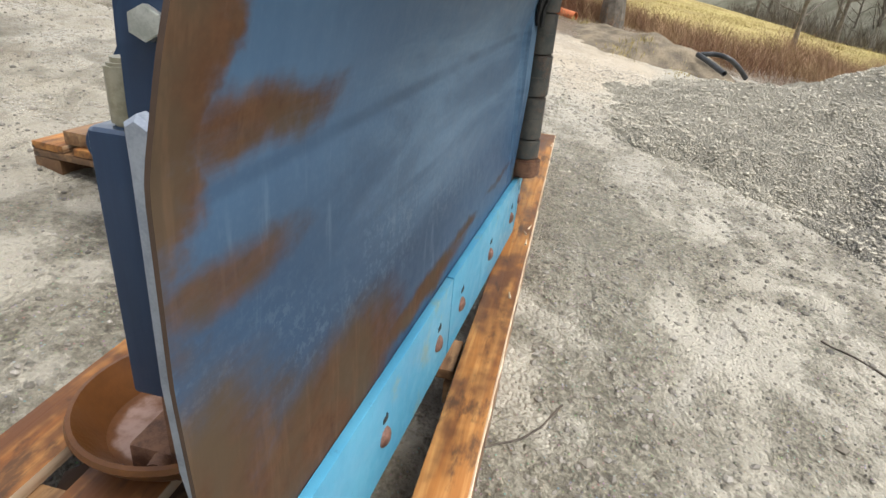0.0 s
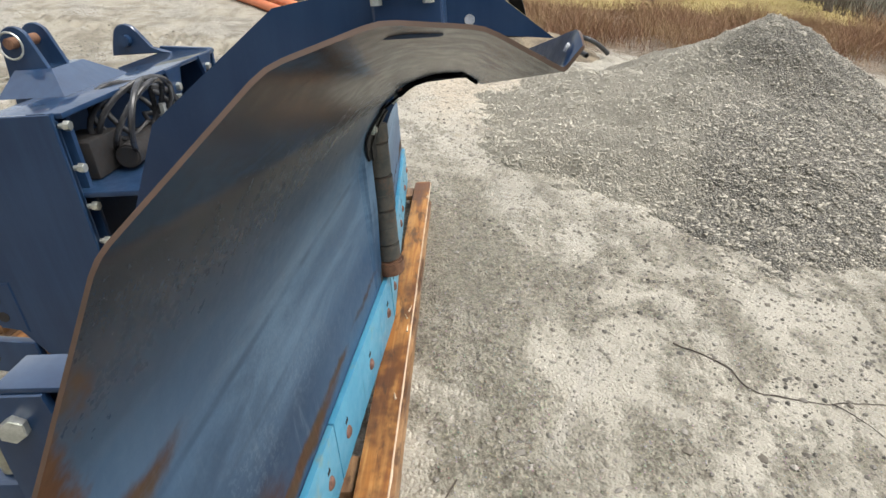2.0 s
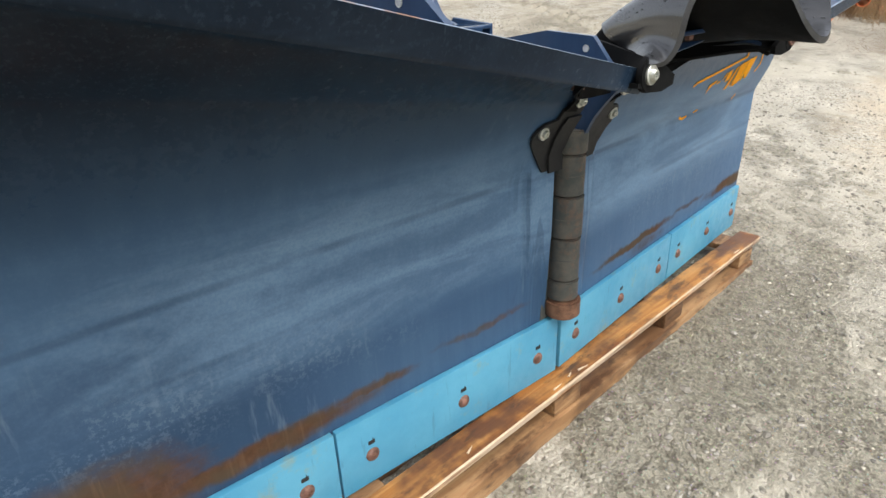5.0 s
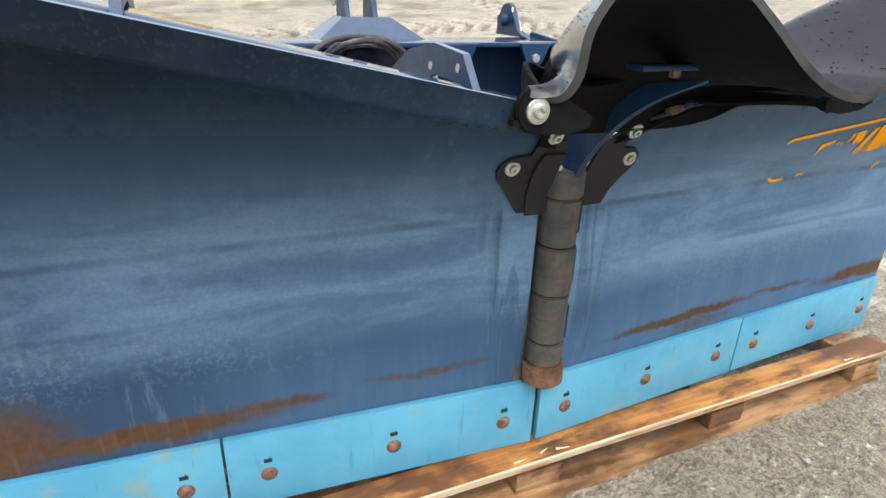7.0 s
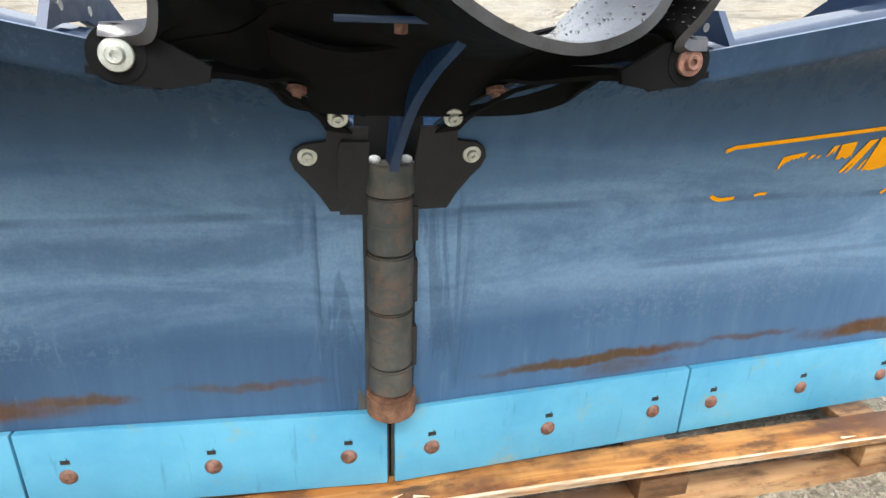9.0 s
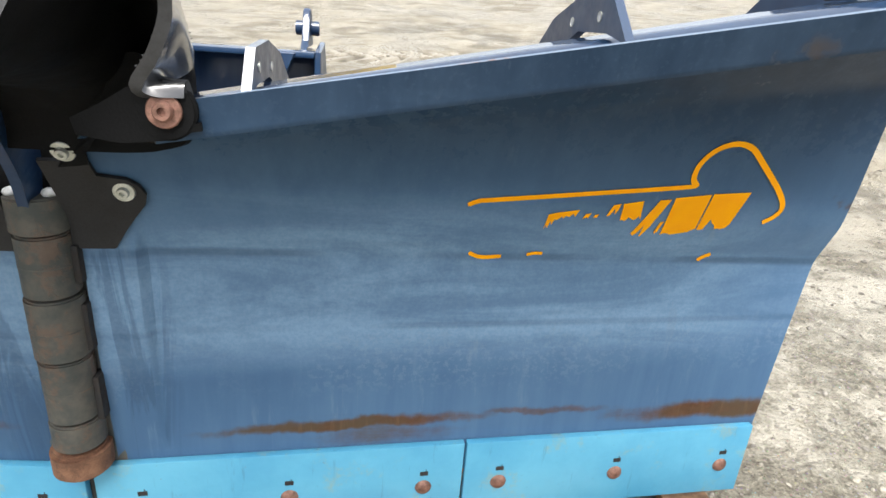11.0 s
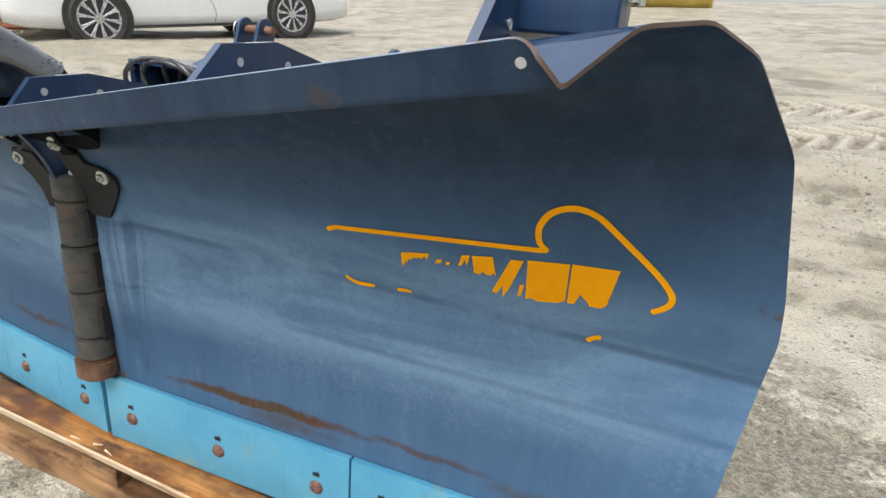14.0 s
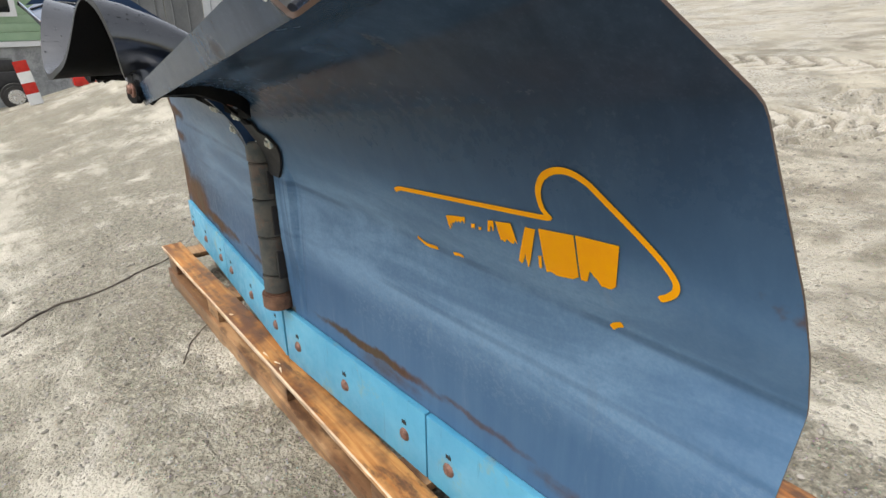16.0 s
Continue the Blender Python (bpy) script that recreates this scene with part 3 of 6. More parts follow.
def steps(lo, hi, fine, core_lo, core_hi, growth):
    """Sample positions, fine inside the core, growing outside it."""
    out, v = [], core_lo
    while v < core_hi:
        out.append(v)
        v += fine
    up, s = core_hi, fine
    while up < hi:
        out.append(up)
        s *= growth
        up += s
    out.append(hi)
    dn, s = core_lo, fine
    while dn > lo:
        s *= growth
        dn -= s
        out.append(max(dn, lo))
    return sorted(set(out))


gx, gy = steps(-420, 420, 0.024, -2.6, 4.2, 1.06), steps(-420, 420, 0.024, -2.2, 4.6, 1.06)
ground = lone("ground", grid_mesh([[(x, y, ground_at(x, y)) for x in gx] for y in gy]), M_GROUND,
              "wet grey muddy yard with grit, stones and tyre tracks", "ground", kind="structure", smooth="all")


# gravel heap beside the yard
def heap_height(x, y):
    """Height of the gravel heap over the ground."""
    def cone(cx, cy, top, slope, r=0.25):
        return top - slope * (math.hypot(math.hypot(x - cx, y - cy), r) - r)
    h = max(cone(2.85, -2.36, 0.48, 0.27), cone(3.23, -2.67, 0.86, 0.66, 0.12), cone(4.13, -3.04, 0.62, 0.48))
    h += 0.055 * nz(x, y, 1.6, 2.2) + 0.04 * nz(x, y, 4.2, 4.4) + 0.022 * nz(x, y, 12, 6.1)
    return h


def heap_at(x, y):
    return ground_base(x, y) + heap_height(x, y) + 0.010 * nz(x, y, 16, 8.8) + 0.006 * nz(x, y, 40, 3.7)


hx, hy = [-0.2 + 0.035 * k for k in range(180)], [-5.6 + 0.035 * k for k in range(160)]
bm = bmesh.new()
grid = {(i, j): bm.verts.new((x, y, heap_at(x, y))) for i, x in enumerate(hx) for j, y in enumerate(hy) if heap_height(x, y) > -0.12}
for (i, j), v in grid.items():
    q = [grid.get(k) for k in ((i, j), (i + 1, j), (i + 1, j + 1), (i, j + 1))]
    if all(q):
        bm.faces.new(q)
heap = lone("gravel_pile", bm, M_GRAVEL, "heap of grey crushed stone tipped on the muddy yard", "gravel pile", kind="stuff", smooth="all")

# ---------- the V-plough ----------
LINE_R, LINE_L = 0.052, 0.076  # how far each wing sweeps back per metre


def line(s):
    return LINE_L if s < 0 else LINE_R


plow = thing("snow_plow", (0, 0.1, -0.152), "worn dark blue V-shaped snow plough standing on a wooden pallet", "snow plough")

# creases of the wing plate: inner end (x, offset from the wing's line, z), outer end
CREASES = (
    ((0.045, 0.017, -0.055), (1.296, 0.017, -0.055)),
    ((0.045, 0.016, 0.02), (1.300, 0.016, 0.02)),
    ((0.045, 0.019, 0.27), (1.316, 0.018, 0.265)),
    ((0.045, 0.022, 0.41), (1.326, 0.020, 0.388)),
    ((0.045, 0.004, 0.462), (1.326, -0.016, 0.472)),
    ((0.050, -0.014, 0.505), (1.316, -0.036, 0.540)),
    ((0.060, -0.055, 0.573), (1.273, -0.097, 0.732)),
    ((0.150, -0.134, 0.638), (1.208, -0.207, 0.835)),
    ((0.200, -0.206, 0.666), (1.164, -0.272, 0.860)),
    ((0.240, -0.281, 0.674), (1.115, -0.356, 0.850)),
    ((0.270, -0.325, 0.650), (1.075, -0.415, 0.803)),
)
# how the left wing's tip departs from the right one's, crease by crease
LEFT_TIP = ((0.033, 0, 0), (0.031, 0, 0), (0.027, 0, 0), (0.020, -0.008, 0.025), (0.016, 0.013, 0.012), (0.017, 0.019, 0.008), (0.004, -0.013, 0.027),
            (-0.007, -0.015, 0.032), (0.0, -0.027, 0.029), (-0.004, -0.018, 0.024), (0.011, -0.028, 0.027), (0.020, -0.031, 0.026))
LIP_TOP = ((0.270, -0.332, 0.688), (1.058, -0.430, 0.840))


def crease_at(k, u, s):
    """A point of crease k at u, 0 at the hinge and 1 at the tip, of the left (-1) or right (1) wing."""
    (x0, o0, z0), (x1, o1, z1) = (*CREASES, LIP_TOP)[k]
    x, o, z = lerp(x0, x1, u), lerp(o0, o1, u), lerp(z0, z1, u)
    if s < 0:
        dx, dy, dz = LEFT_TIP[k]
        x, o, z = x + dx * u, o + dy * u, z + dz * u
    if 0.1 < z0 < 0.43:
        o = lerp(0.003, o, ease((x - 0.118) / 0.014))
    if k == len(CREASES) and u > 0.972:
        z -= 0.016 * ((u - 0.972) / 0.028) ** 2.4
    return Vector((s * x, line(s) * x + o, z))


def wing_profile(u, s):
    """The bent section at u, its bends rounded."""
    ps = [crease_at(k, u, s) for k in range(len(CREASES) + 1)]
    out = [ps[0]]
    for i in range(1, len(ps) - 1):
        a, b, c = ps[i - 1:i + 2]
        r = 0.005 if i >= len(ps) - 2 else 0.014
        ra, rc = min(r, (a - b).length * 0.3), min(r, (c - b).length * 0.3)
        da, dc = (a - b).normalized(), (c - b).normalized()
        pa, pc = b + da * ra, b + dc * rc
        out += [b + da * ra * 1.5, pa, pa * 0.25 + b * 0.5 + pc * 0.25, pc, b + dc * rc * 1.5]
    return out + [ps[-1]]


def wing_at(x, k):
    """A point of the wing's front on crease k at x."""
    x0, x1 = (*CREASES, LIP_TOP)[k][0][0], (*CREASES, LIP_TOP)[k][1][0]
    return crease_at(k, (abs(x) - x0) / (x1 - x0), -1 if x < 0 else 1)


def wing_front(x, z):
    """The y of the wing's front face at x and z (below the overhang)."""
    pts = [wing_at(x, k) for k in range(8)]
    for a, b in zip(pts, pts[1:]):
        if a.z <= z <= b.z:
            return lerp(a.y, b.y, (z - a.z) / (b.z - a.z))
    return pts[0].y


USTEPS = [0, 0.03, 0.05, 0.0575, 0.061, 0.064, 0.067, 0.071, 0.08, 0.11] + [0.15 + 0.85 * k / 17 for k in range(17)] + [0.972, 0.98, 0.987, 0.992, 0.996, 1.0]
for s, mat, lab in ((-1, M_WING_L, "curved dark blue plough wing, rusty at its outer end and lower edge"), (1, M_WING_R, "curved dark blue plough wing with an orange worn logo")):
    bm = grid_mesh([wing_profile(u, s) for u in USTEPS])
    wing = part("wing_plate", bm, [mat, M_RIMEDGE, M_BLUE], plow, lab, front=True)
    k = wing.modifiers.new("thickness", "SOLIDIFY")
    k.thickness, k.use_even_offset, k.material_offset, k.material_offset_rim = 0.004, True, 2, 1
    k.offset = -1.0
    crisp(wing)
    if s < 0:
        wing_left = wing
    else:
        wing_right = wing

# cutting edges with their bolts
bolt_bm = bmesh.new()
prof = [(0.0, 0.0085), (0.005, 0.0082), (0.010, 0.0066), (0.0145, 0.0035), (0.0165, 0.0)]
loops = [[bolt_bm.verts.new((r * math.cos(k * math.tau / 14), -h, r * math.sin(k * math.tau / 14))) for k in range(14)] if r else [bolt_bm.verts.new((0, -h, 0))] for r, h in prof]
for a, b in zip(loops, loops[1:]):
    for k in range(14):
        bolt_bm.faces.new((a[k], b[k], b[(k + 1) % 14], a[(k + 1) % 14]) if len(a) > 1 else (a[0], b[k], b[(k + 1) % 14]))
BOLT = to_mesh("bolt", bolt_bm, M_BOLT, True)
slot_bm = bmesh.new()
box(slot_bm, (-0.008, -0.0012, -0.0045), (0.008, 0.004, 0.0045))
box(slot_bm, (0.003, -0.0010, 0.004), (0.0045, 0.004, 0.009))
SLOT = to_mesh("slot", slot_bm, M_DARK)
E_TOP, E_BOT, E_BOLT = 0.019, -0.152, -0.079
for s in (-1, 1):
    for x0, x1, xs in ((0.007, 0.6625, (0.082, 0.334, 0.587)), (0.6675, 1.290, (0.739, 0.990, 1.235))):
        bm = bmesh.new()
        m = Matrix.Translation((s * (x0 + x1) / 2, line(s) * (x0 + x1) / 2 + 0.0075, (E_TOP + E_BOT) / 2)) @ Matrix.Rotation(s * math.atan(line(s)), 4, "Z")
        L = (x1 - x0) / 2 * math.hypot(1, line(s))
        box(bm, (-L, -0.0075, -(E_TOP - E_BOT) / 2), (L, 0.0075, (E_TOP - E_BOT) / 2), 0.0022, m)
        edge = part("cutting_edge", bm, M_EDGE, plow, "bright sky-blue painted steel cutting edge")
        for x in xs:
            piece("bolt", BOLT, Matrix.Translation((s * x, line(s) * x, E_BOLT)) @ Matrix.Rotation(s * math.atan(line(s)), 4, "Z"), edge)
            piece("slot", SLOT, Matrix.Translation((s * x, line(s) * x, E_BOLT + 0.033)) @ Matrix.Rotation(s * math.atan(line(s)), 4, "Z"), edge)

# hinge barrel
for z0, z1, r in ((0.453, 0.507, 0.041), (0.353, 0.450, 0.0385), (0.247, 0.350, 0.0405), (0.133, 0.244, 0.0385), (0.078, 0.130, 0.0400)):
    bm = bmesh.new()
    rod(bm, (0, 0, z0), (0, 0, z1), r, 28, bevel=0.003)
    part("hinge_knuckle", bm, M_BARREL, plow, "rusty brown steel hinge knuckle")
for z in (0.402, 0.296, 0.190, 0.104):
    bm = bmesh.new()
    ring(bm, (0, 0, z - 0.0011), (0, 0, z + 0.0011), 0.0409 if 0.25 < z < 0.35 else 0.0389, 0.036, 28)
    part("wear_groove", bm, M_BARREL, plow)
# unseen plates added behind the hinge so that its side gaps look dark
for s in (-1, 1):
    bm = bmesh.new()
    box(bm, (-0.004, 0.018, -0.15), (0.06, 0.030, 0.50), 0.002, Matrix.Diagonal((s, 1, 1, 1)))
    part("hinge_strap", bm, M_BARREL, plow)
# dark boxes stand in for shaded notches at the hinge's right side
for z0, z1 in ((0.125, 0.205), (0.255, 0.335), (0.37, 0.43)):
    bm = bmesh.new()
    box(bm, (0.036, -0.010, z0), (0.0465, 0.020, z1), 0.002)
    part("side_stop", bm, M_DARK, plow, "dark box painted as a shaded notch beside the hinge")
bm = bmesh.new()
rod(bm, (0, -0.003, 0.026), (0, -0.003, 0.076), 0.046, 26, bevel=0.006)
part("hinge_collar", bm, M_RUST, plow, "rusty cast collar at the foot of the hinge")

# ---------- the pallet under the plough ----------
pallet = thing("wooden_pallet", (0, 0.3, -0.305), "long wet pine pallet with stained boards under the plough", "pallet")
DECK = -0.157


def board(parent, name, x0, x1, y0, y1, z0, z1, material, tilt=0.0):
    bm = bmesh.new()
    box(bm, (-(x1 - x0) / 2, -(y1 - y0) / 2, -(z1 - z0) / 2), ((x1 - x0) / 2, (y1 - y0) / 2, (z1 - z0) / 2), 0.003)
    ob = attach(new(name, to_mesh(name, bm, material, True)), parent)
    ob.matrix_basis = pose((x0 + x1) / 2, (y0 + y1) / 2, (z0 + z1) / 2, tilt, 0, 0)
    return ob


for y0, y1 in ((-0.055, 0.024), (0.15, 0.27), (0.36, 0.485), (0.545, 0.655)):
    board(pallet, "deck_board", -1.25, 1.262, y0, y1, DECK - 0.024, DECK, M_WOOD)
    board(pallet, "bottom_board", -1.24, 1.25, y0 + 0.004, y1 - 0.005, -0.335, -0.262, M_WOODGREY)
board(pallet, "stringer", -1.245, 1.255, -0.022, 0.030, DECK - 0.049, DECK - 0.0245, M_WOODGREY)
for x in (-1.18, -0.62, 0.0, 0.60, 1.19):
    board(pallet, "bearer", x - 0.055, x + 0.055, 0.033, 0.65, DECK - 0.048, DECK - 0.025, M_WOODGREY)
    for y in (0.0, 0.30, 0.60):
        board(pallet, "block", x - 0.06, x + 0.06, y - 0.040, y + 0.05, -0.2615, DECK - 0.0495, M_WOODGREY)
bm = bmesh.new()
path = [(-1.25 + 0.05 * k, -0.0562, DECK - 0.004 + 0.0015 * nz(k, 0, 0.7, 3)) for k in range(51)]
tube(bm, path, [max(0.0006, 0.0022 + 0.003 * nz(k, 1, 0.9, 5)) for k in range(51)], 5)
part("split_arris", bm, M_SPLINTER, pallet, "pale splintered front edge of the board")
for k in range(5):
    rnd = random.Random(60 + k)
    x = rnd.uniform(-1.1, 1.2)
    bm = bmesh.new()
    tube(bm, [(x, rnd.uniform(-0.05, -0.035), DECK + 0.002), (x + rnd.uniform(0.015, 0.035), rnd.uniform(-0.06, -0.03), DECK + rnd.uniform(0.003, 0.012))], [0.0035, 0.0008], 4)
    part("splinter", bm, M_SPLINTER, pallet)

# ---------- details of the plough ----------
def hex_bolt(bm, at, d, r, h, washer=0.0):
    """A hexagon head that stands out from at along d."""
    at, d = Vector(at), Vector(d).normalized()
    rod(bm, at - d * 0.002, at + d * h, r, 6, bevel=0.0012)
    return bm


def round_bolt(bm, at, d, r):
    """A round washer and a socket head, turned as one profile."""
    m = Matrix.Translation(at) @ Vector(d).to_track_quat("Z", "Y").to_matrix().to_4x4()
    prof = [(r, -0.003), (r, 0.003), (r * 0.94, 0.004), (r * 0.58, 0.0042), (r * 0.54, 0.009), (r * 0.48, 0.0102), (r * 0.25, 0.0102), (r * 0.22, 0.006), (0.0004, 0.006)]
    loops = [[bm.verts.new(m @ Vector((q * math.cos(k * math.tau / 22), q * math.sin(k * math.tau / 22), h))) for k in range(22)] for q, h in prof]
    for a, b in zip(loops, loops[1:]):
        for k in range(22):
            bm.faces.new((a[k], a[(k + 1) % 22], b[(k + 1) % 22], b[k]))
    bm.faces.new(loops[-1])
    return bm


# pale discs painted to stand for daylight seen through small bores
M_HOLE = simple("painted_bore_daylight", (0.40, 0.41, 0.42), (0.55, 0.56, 0.57), 80, 0.5)


# ribs behind the wings, proud over the top
def rib(s, x, lift, thick=0.009):
    inner = [wing_at(s * x, k) for k in range(1, 10)]
    front = wing_at(s * x, 11)
    outer = []
    for k, p in enumerate(inner):
        a, b = inner[max(k - 1, 0)], inner[min(k + 1, len(inner) - 1)]
        d = (b - a).normalized()
        n = Vector((0, d.z, -d.y))
        outer.append(Vector((p.x, p.y, p.z)) + n * lift[k])
        inner[k] = p + n * 0.009
    ring_pts = [(p.y, p.z) for p in inner] + [(front.y + 0.012, front.z - 0.004)] + [(p.y, p.z) for p in outer[::-1]]
    bm = bmesh.new()
    m = Matrix(((0, 0, 1, s * x), (1, 0, 0, 0), (0, 1, 0, 0), (0, 0, 0, 1)))
    f0 = [bm.verts.new(m @ Vector((u, v, -thick / 2))) for u, v in ring_pts]
    f1 = [bm.verts.new(m @ Vector((u, v, thick / 2))) for u, v in ring_pts]
    n = len(inner)
    tot = len(ring_pts)
    for f in (f0, f1):
        for k in range(n - 1):
            bm.faces.new((f[k], f[k + 1], f[tot - 2 - k], f[tot - 1 - k]))
        bm.faces.new((f[n - 1], f[n], f[tot - n]))
    for k in range(tot):
        bm.faces.new((f0[k], f0[(k + 1) % tot], f1[(k + 1) % tot], f1[k]))
    return part("rib", bm, M_BLUE, plow, smooth=False)


LOW = (0.05, 0.07, 0.08, 0.09, 0.09, 0.085, 0.055, 0.046, 0.043, 0.020)
HIGH = (0.06, 0.09, 0.10, 0.11, 0.12, 0.115, 0.085, 0.060, 0.055, 0.026)
for s in (-1, 1):
    for x, lift in ((0.35, LOW), (0.69, LOW), (1.0, HIGH)):
        one = rib(s, x, lift)
        top = wing_at(s * x, 8).z
        holes = ((-0.262, 0.036), (-0.180, 0.030)) if x < 0.9 else ((-0.278, 0.032),)
        for y, dz in holes:
            bm = bmesh.new()
            zc = top - 0.012 + dz
            ring(bm, (s * x - 0.0055, y, zc), (s * x + 0.0055, y, zc), 0.0052, 0.0044, 16)
            part("hole_rim", bm, M_ZINC, one)
            bm = bmesh.new()
            rod(bm, (s * x - 0.0052, y, zc), (s * x + 0.0052, y, zc), 0.0044, 14)
            part("hole", bm, M_HOLE, one)
    # box section with a rubber buffer at the wing's end
    z0 = wing_at(s * 1.045, 8).z + 0.003
    bm = bmesh.new()
    box(bm, (-0.046, -0.056, 0.0), (0.046, 0.006, 0.041), 0.006, pose(s * 1.045, -0.200, z0 + 0.003, 0, 0, 0), 3)
    cap = part("end_box", bm, M_BLUE, plow)
    bx, by, bt = s * 1.052, -0.222, z0 + 0.0445
    bm = bmesh.new()
    box(bm, (-0.050, -0.032, 0.0), (0.050, 0.032, 0.004), 0.0015, pose(bx, by, bt, 0, 0, 0))
    part("base_plate", bm, M_DARK, cap)
    prof = [(0.036, 0.005), (0.038, 0.011), (0.047, 0.012), (0.049, 0.016), (0.047, 0.020), (0.034, 0.021), (0.031, 0.026), (0.0005, 0.027)]
    bm = grid_mesh([[(bx + r * math.cos(k * math.tau / 30), by + 0.62 * r * math.sin(k * math.tau / 30), bt + h) for k in range(31)] for r, h in prof])
    bmesh.ops.remove_doubles(bm, verts=bm.verts[:], dist=0.0004)
    part("buffer", bm, M_RUBBERRIM, cap, "wet grey rubber buffer")
    for dx, dy in ((0.046, -0.022), (0.046, 0.022)):
        bm = bmesh.new()
        rod(bm, (bx + s * dx, by + dy, bt - 0.012), (bx + s * dx, by + dy, bt), 0.005, 6)
        part("bolt", bm, M_ZINC, cap)
    # lip: hole near the tip
    lip = crease_at(10, 0.975, s).lerp(crease_at(11, 0.975, s), 0.58)
    bm = bmesh.new()
    d = (crease_at(11, 0.975, s) - crease_at(10, 0.975, s)).cross(crease_at(10, 0.9, s) - crease_at(10, 1.0, s)).normalized()
    d = -d if d.y > 0 else d
    rod(bm, lip + d * 0.0008, lip - d * 0.006, 0.0043, 20)
    part("lip_hole", bm, M_HOLE, wing_left if s < 0 else wing_right)
    # hose lying on the plate behind the lip
    bm = bmesh.new()
    pts = []
    for x, kf in ((0.96, 8.1), (1.0, 8.75), (1.012, 9.2), (1.03, 9.6), (1.046, 9.86)):
        pts.append(wing_at(s * x, int(kf)).lerp(wing_at(s * x, int(kf) + 1), kf - int(kf)) + Vector((0, 0.003, 0.009)))
    tube(bm, smooth_path(pts, 5), 0.0040, 8)
    part("hose", bm, M_HOSE, plow)

# rubber hood over the hinge
FRONT = [(-0.297, -0.326, 0.698), (-0.279, -0.330, 0.696), (-0.256, -0.336, 0.700), (-0.246, -0.346, 0.725), (-0.243, -0.354, 0.775), (-0.215, -0.368, 0.822), (-0.165, -0.385, 0.842),
         (-0.105, -0.402, 0.826), (-0.05, -0.420, 0.783), (0.0, -0.432, 0.740), (0.05, -0.438, 0.712), (0.105, -0.438, 0.701), (0.155, -0.430, 0.712), (0.19, -0.415, 0.735), (0.212, -0.40, 0.775),
         (0.228, -0.385, 0.82), (0.250, -0.372, 0.842), (0.284, -0.36, 0.822), (0.300, -0.35, 0.775), (0.286, -0.343, 0.735), (0.266, -0.336, 0.706), (0.276, -0.330, 0.696), (0.302, -0.326, 0.696)]
BACK = [(-0.295, -0.322, 0.690), (-0.270, -0.310, 0.695), (-0.225, -0.272, 0.704), (-0.195, -0.235, 0.708), (-0.175, -0.190, 0.720), (-0.158, -0.165, 0.735), (-0.125, -0.155, 0.738),
        (-0.085, -0.150, 0.730), (-0.04, -0.148, 0.712), (0.0, -0.146, 0.694), (0.05, -0.145, 0.680), (0.105, -0.145, 0.676), (0.155, -0.145, 0.682), (0.19, -0.147, 0.700), (0.212, -0.150, 0.722),
        (0.228, -0.155, 0.738), (0.248, -0.162, 0.742), (0.265, -0.175, 0.734), (0.276, -0.205, 0.720), (0.278, -0.235, 0.710), (0.274, -0.285, 0.704), (0.284, -0.310, 0.696), (0.306, -0.322, 0.690)]
f, b = smooth_path(FRONT, 4), smooth_path(BACK, 4)
rows = [[p.lerp(q, v) + Vector((0, 0, 0.012 * math.sin(math.pi * v) + 0.002 * nz(p.x, v, 9, 2))) for p, q in zip(f, b)] for v in [k / 12 for k in range(13)]]
bm = grid_mesh(rows)
bmesh.ops.recalc_face_normals(bm, faces=bm.faces[:])
hood = part("rubber_hood", bm, [M_RUBBER, M_SHADERUBBER, M_RUBBERRIM], plow, "wet black rubber flap bent into two humps")
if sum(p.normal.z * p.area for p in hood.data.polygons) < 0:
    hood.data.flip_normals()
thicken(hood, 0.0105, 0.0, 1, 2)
# black curtain that closes the hood behind, down to the wings' inner edges
def sill_z(y):
    pts = ((-0.40, 0.676), (-0.281, 0.674), (-0.206, 0.664), (-0.134, 0.630), (-0.055, 0.565), (0.0, 0.55))
    for (a, u), (c, w) in zip(pts, pts[1:]):
        if a <= y <= c:
            return lerp(u, w, (y - a) / (c - a))
    return 0.56


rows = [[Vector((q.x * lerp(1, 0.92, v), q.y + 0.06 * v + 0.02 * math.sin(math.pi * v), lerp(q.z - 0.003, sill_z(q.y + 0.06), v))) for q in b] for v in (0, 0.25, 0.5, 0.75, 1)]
thicken(part("hood_curtain", grid_mesh(rows), M_SHADERUBBER, plow, "black rubber curtain closing the hood behind"), 0.006, 0.0)
bm = bmesh.new()
rnd = random.Random(5)
for _ in range(900):
    i, v = rnd.randrange(10, len(f) - 10), rnd.random()
    p = f[i].lerp(b[i], v)
    q = f[min(i + 1, len(f) - 1)].lerp(b[min(i + 1, len(f) - 1)], v) - f[max(i - 1, 0)].lerp(b[max(i - 1, 0)], v)
    n = q.cross(f[i] - b[i]).normalized()
    n = -n if n.z < 0 else n
    r = 0.0007 + 0.0018 * rnd.random() ** 2
    if n.z > 0.25:
        p = p + Vector((0, 0, 0.012 * math.sin(math.pi * v))) + n * 0.0055
        bmesh.ops.create_icosphere(bm, subdivisions=1, radius=r, matrix=Matrix.Translation(p) @ Matrix.Diagonal((1, 1, 0.5, 1)))
drops = part("dew", bm, simple("water_drop", (0.04, 0.042, 0.045), (0.10, 0.102, 0.105), 30, 0.04), hood)
tagged(drops, kind="stuff")

